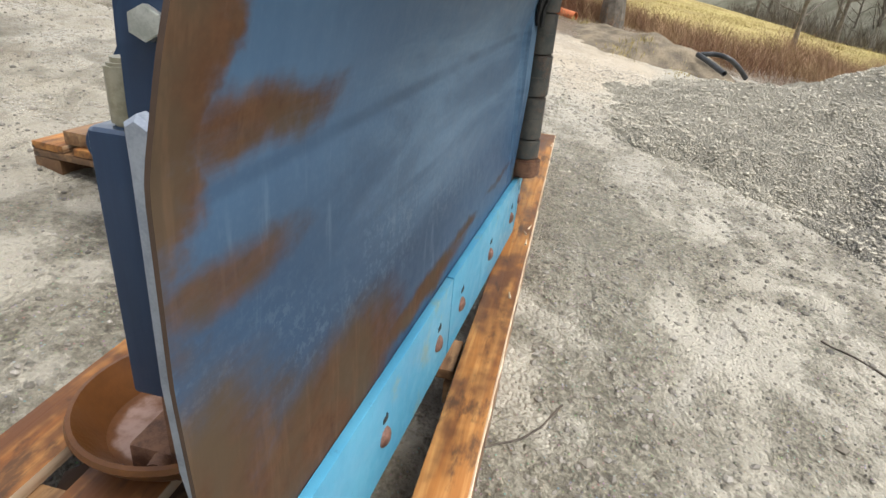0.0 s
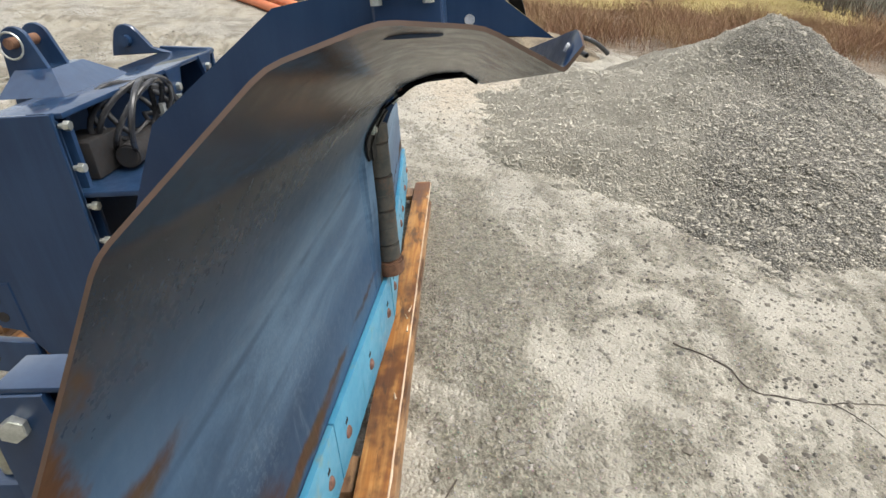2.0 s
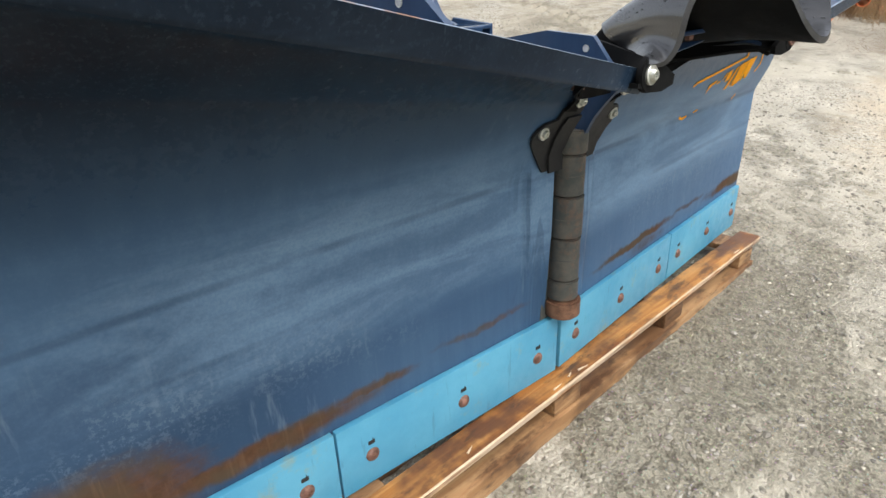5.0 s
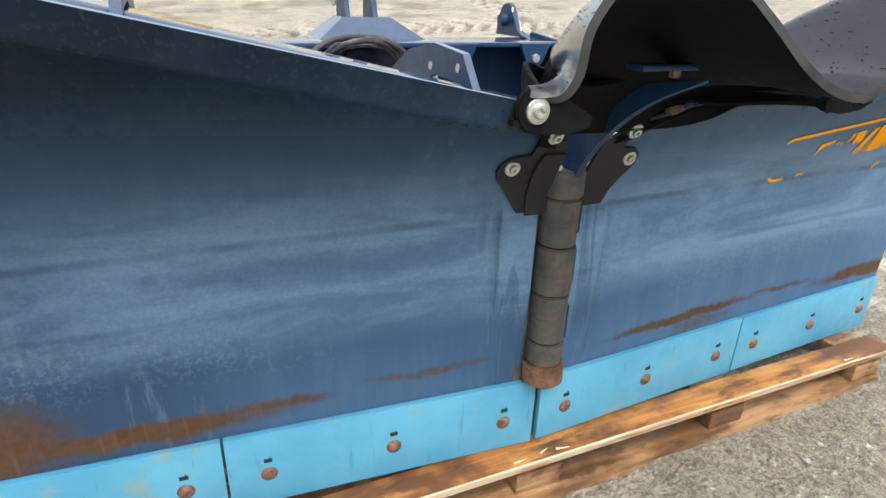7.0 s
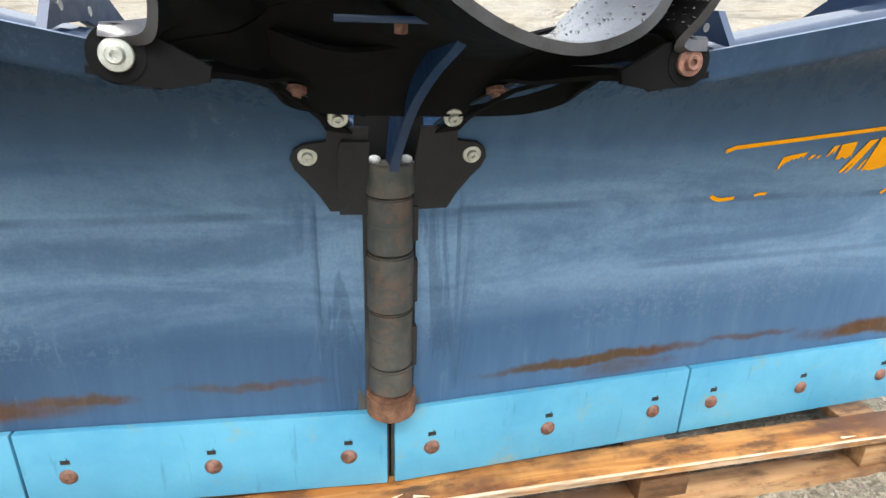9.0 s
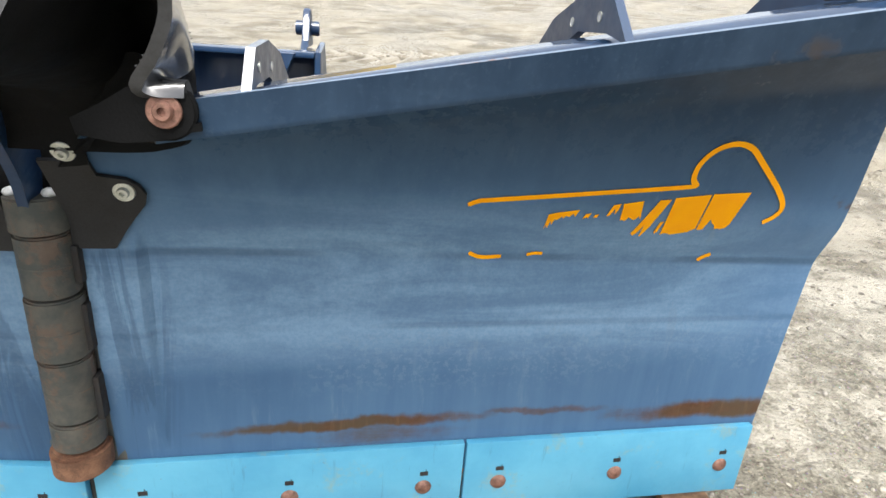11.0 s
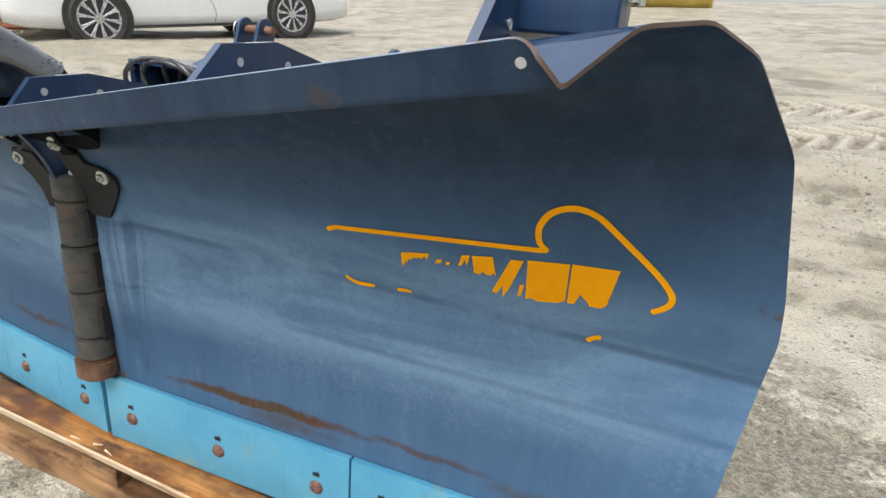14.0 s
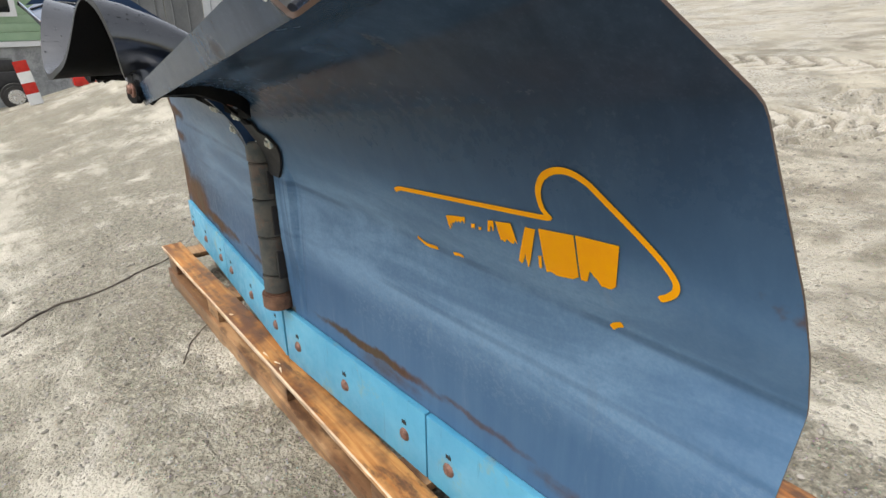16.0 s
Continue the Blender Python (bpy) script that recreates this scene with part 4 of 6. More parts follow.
# black bibs between hood and wings, with their bolts
XR = ((0.424, 0.096), (0.45, 0.112), (0.48, 0.134), (0.497, 0.148), (0.515, 0.154), (0.530, 0.149), (0.541, 0.135), (0.547, 0.100), (0.57, 0.097))
for s in (-1, 1):
    rows = []
    for z, xr in XR:
        rows.append([(s * x, wing_front(s * x, z) - 0.006, z) for x in (0.038, 0.06, 0.08, 0.09, xr)])
    bib = part("rubber_bib", grid_mesh(rows), M_BIB, plow, "black rubber sealing bib bolted to the wing")
    thicken(bib, 0.006, 0.0)
    rows = []
    for kf, xr in ((5.95, 0.099), (6.3, 0.108), (6.7, 0.132), (7.0, 0.158), (7.3, 0.182), (7.6, 0.205), (8.0, 0.222), (9.0, 0.265), (9.6, 0.29)):
        k, t = int(kf), kf - int(kf)
        row, xi = [], lerp(CREASES[k][0][0], CREASES[k + 1][0][0], t) + 0.002
        for w in (0.0, 0.25, 0.5, 0.75, 1.0):
            x = s * lerp(xi, xr, w)
            p = wing_at(x, k).lerp(wing_at(x, k + 1), t)
            row.append(p + Vector((0, -0.005, -0.008)))
        rows.append(row)
    bib2 = part("rubber_bib", grid_mesh(rows), M_SHADERUBBER, plow)
    thicken(bib2, 0.006, 0.0)
    # ear round the upper bolt
    bx = s * 0.285
    bm = bmesh.new()
    rod(bm, (bx, -0.318, 0.685), (bx, -0.328, 0.685), 0.0265, 28, bevel=0.002)
    tail = [(u * -s, v) for u, v in ((0.0, 0.026), (0.03, 0.018), (0.052, 0.004), (0.078, -0.010), (0.075, -0.024), (0.04, -0.030), (0.0, -0.026))]
    slab(bm, tail, Matrix(((1, 0, 0, bx), (0, 0, 1, -0.3225), (0, 1, 0, 0.685), (0, 0, 0, 1))), 0.009)
    ear = part("hood_ear", bm, M_SHADERUBBER, hood)
    for at, r, d in (((bx, -0.328, 0.685), 0.0150, (0, -1, 0.05)), ((s * 0.128, wing_front(s * 0.128, 0.521) - 0.010, 0.521), 0.0148, (0, -1, -0.2)),
                     ((s * 0.083, wing_front(s * 0.083, 0.588) - 0.012, 0.588), 0.0148, (0, -1, -0.45)), ((s * 0.139, -0.108, 0.628), 0.016, (0, -0.5, -1))):
        bm = bmesh.new()
        round_bolt(bm, at, d, r)
        part("bolt", bm, M_BOLT if (s > 0 and at[2] == 0.685) or at[2] == 0.628 else M_ZINC, bib, "zinc-plated bolt with a round washer")

# funnel sides that close the hood down to the bibs
LOWER = [(0.314, -0.326, 0.672), (0.285, -0.326, 0.668), (0.25, -0.302, 0.664), (0.21, -0.25, 0.660), (0.17, -0.175, 0.646), (0.138, -0.118, 0.642), (0.10, -0.085, 0.612), (0.045, -0.055, 0.585)]
UPPER = [(0.297, -0.322, 0.697), (0.275, -0.318, 0.704), (0.255, -0.26, 0.715), (0.22, -0.19, 0.722), (0.16, -0.155, 0.705), (0.10, -0.145, 0.685), (0.05, -0.142, 0.682), (-0.005, -0.140, 0.690)]
for s in (-1, 1):
    lo, hi = (smooth_path([(s * x, y, z) for x, y, z in c], 3) for c in (LOWER, UPPER))
    rows = [[p.lerp(q, v) + Vector((0, 0.03 * math.sin(math.pi * v), -0.01 * math.sin(math.pi * v))) for p, q in zip(lo, hi)] for v in (0, 0.2, 0.4, 0.6, 0.8, 1)]
    side = part("hood_funnel", grid_mesh(rows), M_SHADERUBBER, plow, "black rubber funnel under the hood")
    thicken(side, 0.007, 0.0)

rows = [[(-x, wing_front(-x, z) - 0.013, z) for x in (0.036, 0.06, xo)] for z, xo in ((0.420, 0.082), (0.46, 0.083), (0.50, 0.084), (0.53, 0.083), (0.548, 0.078))]
thicken(part("rubber_strap", grid_mesh(rows), M_BIB, plow, "black rubber strap over the bib"), 0.005, 0.0)
bm = bmesh.new()
box(bm, (-0.055, 0.004, 0.46), (0.055, 0.012, 0.60), 0.002)
part("rubber_bib", bm, M_SHADERUBBER, plow)

# arm that carries the hood
path = smooth_path([(0.0, 0.0, 0.50), (0.008, -0.03, 0.56), (0.020, -0.085, 0.627), (0.036, -0.150, 0.680), (0.048, -0.225, 0.716), (0.050, -0.255, 0.728)], 5)
bm, rings = bmesh.new(), []
for i, p in enumerate(path):
    d = (path[min(i + 1, len(path) - 1)] - path[max(i - 1, 0)]).normalized()
    n = Vector((1, 0, 0)).cross(d).normalized()
    w = lerp(0.038, 0.026, i / len(path))
    rings.append([bm.verts.new(p + Vector((a * 0.007, 0, 0)) + n * c * w) for a, c in ((-1, -1), (1, -1), (1, 1), (-1, 1))])
for a, c in zip(rings, rings[1:]):
    for k in range(4):
        bm.faces.new((a[k], a[(k + 1) % 4], c[(k + 1) % 4], c[k]))
bm.faces.new(rings[0])
bm.faces.new(rings[-1][::-1])
arm = part("hood_arm", bm, M_BLUE, plow, smooth=False)
bm = bmesh.new()
box(bm, (-0.092, -0.272, 0.716), (0.075, -0.236, 0.724), 0.002)
part("cross_bar", bm, M_BLUE, arm)
for x in (-0.02, 0.1):
    part("bolt", hex_bolt(bmesh.new(), (x, -0.255, 0.717), (0, 0, -1), 0.008, 0.012), M_BOLT, arm)
M_GREASE = simple("pale_grease", (0.5, 0.52, 0.52), (0.7, 0.72, 0.72), 60, 0.3)
for x in (-0.026, 0.024):
    bm = bmesh.new()
    bmesh.ops.create_icosphere(bm, subdivisions=2, radius=0.011, matrix=Matrix.Translation((x, -0.012, 0.511)) @ Matrix.Diagonal((1, 1, 0.7, 1)))
    part("grease", bm, M_GREASE, plow)

# orange worn logo on the right wing
def lifted(x, z):
    return x, z + 0.003 + 0.085 * (z - 0.51)


def foil(points):
    """A flat foil patch on the right wing, its outline in (x, z)."""
    bm = bmesh.new()
    vs = [bm.verts.new((x, 0, z)) for x, z in points]
    bm.faces.new(vs)
    bmesh.ops.triangulate(bm, faces=bm.faces[:])
    bmesh.ops.subdivide_edges(bm, edges=[e for e in bm.edges if e.calc_length() > 0.05], cuts=2, use_grid_fill=True)
    bmesh.ops.triangulate(bm, faces=bm.faces[:])
    for v in bm.verts:
        v.co.y = wing_front(v.co.x, v.co.z) - 0.0022
    return bm


def stroke(points, w):
    """A band of the width w along a curve in (x, z)."""
    ps = smooth_path([(x, 0, z) for x, z in (lifted(*p) for p in points)], 6)
    rows = [[], []]
    for i, p in enumerate(ps):
        d = (ps[min(i + 1, len(ps) - 1)] - ps[max(i - 1, 0)]).normalized()
        n = Vector((-d.z, 0, d.x))
        for r, side in zip(rows, (-1, 1)):
            q = p + n * w * side * (0.35 if i in (0, len(ps) - 1) else 0.5)
            r.append((q.x, wing_front(q.x, q.z) - 0.0022, q.z))
    return grid_mesh(rows)


for pts, w in ((((0.622, 0.503), (0.640, 0.510), (0.66, 0.512), (0.75, 0.520), (0.85, 0.529), (0.95, 0.538), (1.0, 0.543)), 0.0085),
               (((1.003, 0.542), (0.990, 0.556), (0.990, 0.580), (1.007, 0.603), (1.037, 0.614), (1.068, 0.608), (1.10, 0.585), (1.155, 0.541), (1.179, 0.515), (1.181, 0.500), (1.172, 0.489), (1.158, 0.480)), 0.0095),
               (((0.638, 0.415), (0.652, 0.408), (0.668, 0.406), (0.696, 0.408)), 0.008), (((0.741, 0.411), (0.755, 0.414), (0.769, 0.414)), 0.007), (((1.073, 0.400), (1.082, 0.408), (1.094, 0.414)), 0.009)):
    part("logo_line", stroke(pts, w), M_ORANGE, wing_right, "orange curved logo line")


def ragged(p00, p10, p11, p01, bite, seed):
    """A slanted block (corners in x and z) whose lower edge has flaked away."""
    rnd = random.Random(seed)
    n = 10
    top = [(lerp(p01[0], p11[0], k / n), lerp(p01[1], p11[1], k / n)) for k in range(n + 1)]
    low = []
    for k in range(n + 1):
        b = bite * rnd.random() * (1.0 if rnd.random() < 0.6 else 0.25)
        x, z = lerp(p00[0], p10[0], k / n), lerp(p00[1], p10[1], k / n)
        low.append((lerp(x, top[k][0], b), lerp(z, top[k][1], b)))
    return foil(top + low[::-1])


# slanted blocks: four corners in (x, z) and how deeply each lower edge has flaked
BLOCKS = (((0.972, 0.449), (1.034, 0.459), (1.037, 0.534), (0.974, 0.526), 0.10, 7), ((1.037, 0.462), (1.094, 0.466), (1.108, 0.540), (1.040, 0.535), 0.30, 8),
          ((0.915, 0.449), (0.938, 0.446), (0.968, 0.523), (0.948, 0.521), 0.35, 5), ((0.888, 0.478), (0.924, 0.483), (0.919, 0.519), (0.885, 0.513), 0.25, 4),
          ((0.860, 0.486), (0.877, 0.492), (0.881, 0.513), (0.868, 0.510), 0.6, 3), ((0.757, 0.456), (0.772, 0.474), (0.776, 0.494), (0.760, 0.490), 0.5, 1),
          ((0.772, 0.478), (0.806, 0.486), (0.812, 0.500), (0.775, 0.494), 0.6, 2), ((0.820, 0.482), (0.829, 0.483), (0.834, 0.494), (0.824, 0.492), 0.5, 9),
          ((0.838, 0.483), (0.844, 0.484), (0.848, 0.492), (0.841, 0.491), 0.5, 10), ((0.958, 0.452), (0.964, 0.454), (0.970, 0.480), (0.963, 0.478), 0.4, 11))
for p00, p10, p11, p01, bite, seed in BLOCKS:
    part("logo_patch", ragged(p00, p10, p11, p01, bite, seed), M_ORANGE, wing_right, "flaked orange logo patch", smooth=False)

# ---------- hitch frame behind the wings ----------
hitch = part("hitch_frame", box(bmesh.new(), (-0.475, 0.700, 0.02), (0.345, 0.712, 0.672), 0.002), M_BLUE, plow, "dark blue hitch frame behind the wings")
bm = bmesh.new()
m = Matrix(((0, 0, 1, -0.483), (1, 0, 0, 0), (0, 1, 0, 0), (0, 0, 0, 1)))
slab(bm, [(0.560, 0.02), (0.560, 0.685), (0.70, 0.685), (0.835, 0.56), (0.845, 0.33), (0.865, 0.30), (0.880, 0.27), (0.870, 0.235), (0.84, 0.20), (0.70, -0.02), (0.58, -0.02)], m, 0.014, bevel=0.002)
part("side_plate", bm, M_BLUE, hitch)
bm = bmesh.new()
slab(bm, [(0.80, 0.31)] + arc(0.853, 0.270, 0.026, 80, -20, 5) + [(0.877, 0.21), (0.865, 0.185), (0.80, 0.17)], m, 0.020, bevel=0.003)
lug = part("lug_plate", bm, M_BLUE, hitch)
for y, z in ((0.851, 0.263), (0.847, 0.217)):
    bm = bmesh.new()
    rod(bm, (-0.4945, y, z), (-0.476, y, z), 0.0135, 20)
    part("lug_hole", bm, M_DARK, lug)
bm = bmesh.new()
slab(bm, [(0.80, 0.06), (0.80, 0.14)] + arc(0.92, 0.105, 0.048, 110, -110, 14), m, 0.022, bevel=0.003)
lug = part("lug_eye", bm, M_BLUE, hitch)
bm = bmesh.new()
rod(bm, (-0.4955, 0.925, 0.103), (-0.475, 0.925, 0.103), 0.021, 22)
part("lug_hole", bm, M_DARK, lug)
bm = bmesh.new()
slab(bm, [(0.555, -0.02), (0.555, 0.685), (0.72, 0.70), (0.80, 0.60), (0.80, 0.0)], Matrix(((0, 0, 1, 0.352), (1, 0, 0, 0), (0, 1, 0, 0), (0, 0, 0, 1))), 0.014, bevel=0.002)
part("side_plate", bm, M_BLUE, hitch)
bm = bmesh.new()
box(bm, (-0.475, 0.545, 0.672), (0.345, 0.715, 0.684), 0.003)
part("top_plate", bm, M_BLUE, hitch)
bm = bmesh.new()
box(bm, (-0.475, 0.30, 0.500), (0.20, 0.70, 0.512), 0.002)
box(bm, (-0.475, 0.30, 0.10), (0.20, 0.312, 0.50), 0.002)
part("shelf", bm, M_BLUE, hitch)
bm = bmesh.new()
for x in (-0.485, -0.445):
    box(bm, (x, 0.560, 0.02), (x + 0.014, 0.62, 0.67), 0.003)
part("stiffener", bm, M_BLUE, hitch)
for z in (0.657, 0.567, 0.480, 0.396, 0.312, 0.228):
    bm = bmesh.new()
    rod(bm, (-0.472, 0.565, z), (-0.472, 0.545, z), 0.006, 10)
    hex_bolt(bm, (-0.472, 0.548, z), (0, -1, 0), 0.0105, 0.012)
    part("bolt", bm, M_ZINC, hitch, "zinc hexagon bolt")
for x, z in ((0.030, 0.628), (0.255, 0.643)):
    bm = bmesh.new()
    m = Matrix(((1, 0, 0, 0), (0, 0, 1, 0.548), (0, 1, 0, 0), (0, 0, 0, 1)))
    slab(bm, [(x - 0.05, 0.682), (x + 0.05, 0.682), (x + 0.026, z - 0.008)] + arc(x, z - 0.004, 0.024, 0, -180, 8)[1:-1] + [(x - 0.026, z - 0.008)], m, 0.012, bevel=0.002)
    part("lug", bm, M_BLUE, hitch)
    bm = bmesh.new()
    hex_bolt(bm, (x, 0.542, z), (0, -1, 0), 0.012, 0.010, 0.0)
    part("bolt", bm, M_ZINC, hitch, "zinc hexagon bolt")
# clevis on the top
bm = bmesh.new()
vs = [bm.verts.new(p) for p in ((-0.31, 0.64, 0.684), (-0.03, 0.64, 0.684), (-0.03, 0.80, 0.684), (-0.31, 0.80, 0.684), (-0.235, 0.70, 0.735), (-0.105, 0.70, 0.735), (-0.105, 0.79, 0.735), (-0.235, 0.79, 0.735))]
for q in ((0, 1, 5, 4), (1, 2, 6, 5), (2, 3, 7, 6), (3, 0, 4, 7), (4, 5, 6, 7)):
    bm.faces.new([vs[k] for k in q])
part("clevis_base", bm, M_BLUE, hitch, smooth=False)
for x in (-0.215, -0.140):
    bm = bmesh.new()
    m = Matrix(((0, 0, 1, x), (1, 0, 0, 0), (0, 1, 0, 0), (0, 0, 0, 1)))
    slab(bm, [(0.70, 0.70), (0.83, 0.64)] + arc(0.775, 0.795, 0.036, -10, 180, 10) + [(0.72, 0.74)], m, 0.012, bevel=0.002)
    lug = part("clevis_plate", bm, M_BLUE, hitch)
    bm = bmesh.new()
    for y, z in ((0.785, 0.715), (0.79, 0.675)):
        rod(bm, (x - 0.0068, y, z), (x + 0.0068, y, z), 0.010, 14)
    part("hole", bm, M_DARK, lug)
bm = bmesh.new()
rod(bm, (-0.245, 0.775, 0.795), (-0.105, 0.775, 0.795), 0.013, 18, bevel=0.002)
pin = part("clevis_pin", bm, M_RUST, hitch, "rusty clevis pin")
bm = bmesh.new()
tube(bm, [Vector((-0.238, 0.775 + 0.028 * math.cos(a), 0.79 + 0.03 * math.sin(a))) for a in [k * math.tau / 20 for k in range(21)]], 0.0025, 6)
part("lynch_ring", bm, M_ZINC, pin)
for x, y in [(0.31, 0.80)]:
    bm = bmesh.new()
    m = Matrix(((0, 0, 1, x), (1, 0, 0, 0), (0, 1, 0, 0), (0, 0, 0, 1)))
    slab(bm, [(y - 0.13, 0.684), (y + 0.06, 0.684), (y + 0.045, 0.72)] + arc(y, 0.735, 0.042, 0, 160, 10) + [(y - 0.07, 0.70)], m, 0.018, bevel=0.003)
    ear = part("top_lug", bm, M_BLUE, hitch)
    bm = bmesh.new()
    rod(bm, (x - 0.03, y, 0.728), (x + 0.03, y, 0.728), 0.018, 20, bevel=0.002)
    part("bush", bm, M_BLUE, ear)
# coiled hoses in front of the frame
for k in range(6):
    rnd = random.Random(40 + k)
    c = Vector((-0.26 + 0.014 * k, 0.48 + 0.014 * k, 0.622 + rnd.uniform(-0.015, 0.015)))
    rx, rz, tilt = 0.128 - 0.009 * k + rnd.uniform(-0.012, 0.012), 0.084 - 0.004 * k, radians(-30 + 8 * k)
    pts = []
    for a in range(27):
        t = radians(-60 + a * 15)
        u, v = rx * math.cos(t), rz * math.sin(t)
        pts.append(c + Vector((u * math.cos(tilt) - v * math.sin(tilt), 0.004 * a * 0.4 + 0.05 * math.cos(t + k), u * math.sin(tilt) * 0.55 + v * math.cos(tilt))))
    pts.append(pts[-1] + Vector((0.16, -0.05, -0.03)))
    bm = bmesh.new()
    tube(bm, pts, 0.0068, 10)
    part("hydraulic_hose", bm, M_HOSE, plow, "coiled black hydraulic hose")
for k in range(3):
    bm = bmesh.new()
    rod(bm, (-0.16 + 0.05 * k, 0.50, 0.535), (-0.16 + 0.05 * k, 0.50, 0.60), 0.013, 14, bevel=0.002)
    rod(bm, (-0.16 + 0.05 * k, 0.50, 0.60), (-0.16 + 0.05 * k, 0.50, 0.625), 0.009, 6)
    part("hose_coupling", bm, M_ZINC, plow, "zinc hose coupling")
bm = bmesh.new()
box(bm, (-0.40, 0.56, 0.513), (-0.27, 0.66, 0.60), 0.008)
rod(bm, (-0.34, 0.52, 0.545), (-0.05, 0.56, 0.545), 0.028, 18, bevel=0.004)
part("valve_block", bm, M_DARK, plow, "dark hydraulic valve block")

# ---------- skid leg at the left wing's end ----------
leg = part("skid_leg", box(bmesh.new(), (-1.115, 0.292, 0.02), (-1.045, 0.372, 0.362), 0.010, None, 3), M_BLUE, plow, "dark blue square skid leg")
bm = bmesh.new()
slab(bm, [(0.190, 0.372), (0.246, 0.405), (0.260, 0.396), (0.260, 0.12), (0.254, 0.0), (0.236, -0.135), (0.200, -0.135)], Matrix(((0, 0, 1, -1.182), (1, 0, 0, 0), (0, 1, 0, 0), (0, 0, 0, 1))), 0.022, bevel=0.005)
part("leg_flange", bm, M_PALE, leg, "steel flange coloured pale for reflected sky")
bm = bmesh.new()
# open tube over the leg: roof, two cheeks, back
box(bm, (-1.124, 0.200, 0.514), (-1.060, 0.282, 0.522), 0.002)
box(bm, (-1.124, 0.272, 0.44), (-1.060, 0.282, 0.5135), 0.002)
box(bm, (-1.067, 0.205, 0.43), (-1.060, 0.2715, 0.5135), 0.002)
part("leg_tube", bm, M_BLUE, leg)
bm = bmesh.new()
slab(bm, [(0.205, 0.36), (0.222, 0.5135), (0.282, 0.5135)] + arc(0.270, 0.467, 0.034, 60, -10, 8) + [(0.306, 0.40), (0.309, 0.30), (0.205, 0.30)], Matrix(((0, 0, 1, -1.121), (1, 0, 0, 0), (0, 1, 0, 0), (0, 0, 0, 1))), 0.012, bevel=0.002)
slab(bm, [(0.25, 0.3625), (0.25, 0.44), (0.315, 0.44)] + arc(0.326, 0.418, 0.020, 60, 0, 5) + [(0.347, 0.3625)], Matrix(((0, 0, 1, -1.062), (1, 0, 0, 0), (0, 1, 0, 0), (0, 0, 0, 1))), 0.010, bevel=0.002)
part("leg_bracket", bm, M_BLUE, leg)
bm = bmesh.new()
hex_bolt(bm, (-1.126, 0.268, 0.470), (-1, -0.25, 0.1), 0.016, 0.016, 0.0)
part("bolt", bm, M_ZINC, leg, "large zinc hexagon bolt")
bm = bmesh.new()
rod(bm, (-1.085, 0.338, 0.362), (-1.085, 0.338, 0.425), 0.019, 22, bevel=0.003)
rod(bm, (-1.085, 0.338, 0.425), (-1.085, 0.338, 0.430), 0.012, 18)
bush = part("leg_pin", bm, simple("olive_plated_steel", (0.28, 0.27, 0.20), (0.42, 0.40, 0.32), 50, 0.4, 0.5), leg, "olive plated locking pin")
bm = bmesh.new()
hex_bolt(bm, (-1.090, 0.320, 0.393), (-0.3, -1, 0), 0.009, 0.010, 0.0)
part("bolt", bm, M_ZINC, bush)
# rusty skid dish on the pallet
prof = [(0.0, -0.140), (0.092, -0.140), (0.108, -0.136), (0.135, -0.100), (0.146, -0.085), (0.153, -0.086), (0.156, -0.094), (0.140, -0.118), (0.108, -0.153), (0.0, -0.1555)]
bm = bmesh.new()
rows = [[(-0.992 + r * math.cos(k * math.tau / 40), 0.402 + r * math.sin(k * math.tau / 40), z) for k in range(41)] for r, z in prof]
bm = grid_mesh(rows)
bmesh.ops.remove_doubles(bm, verts=bm.verts[:], dist=0.0004)
kk = Mat("rusted_dish_with_pale_floor")
x, y, z = kk.axis()
pale = kk.step(kk.math("ADD", z, kk.math("MULTIPLY", kk.noise(25, 4, 0.6), 0.010)), -0.132, -0.136)
rc = kk.mix(kk.noise(22, 5, 0.7), (0.060, 0.022, 0.008), (0.20, 0.080, 0.022))
M_DISH = kk.done(kk.mix(pale, rc, (0.34, 0.23, 0.19)), 0.3, 0.0, kk.bump(kk.noise(60, 4, 0.7), 0.4, 0.003))
dish = part("skid_dish", bm, M_DISH, plow, "round rusty skid dish with a pale worn floor")
bm = bmesh.new()
box(bm, (-1.10, 0.295, -0.10), (-1.055, 0.345, 0.019), 0.004)
box(bm, (-1.10, 0.33, -0.138), (-1.02, 0.41, -0.09), 0.006)
rod(bm, (-1.12, 0.355, -0.105), (-1.0, 0.375, -0.105), 0.014, 14)
part("dish_mount", bm, M_RUST, dish)

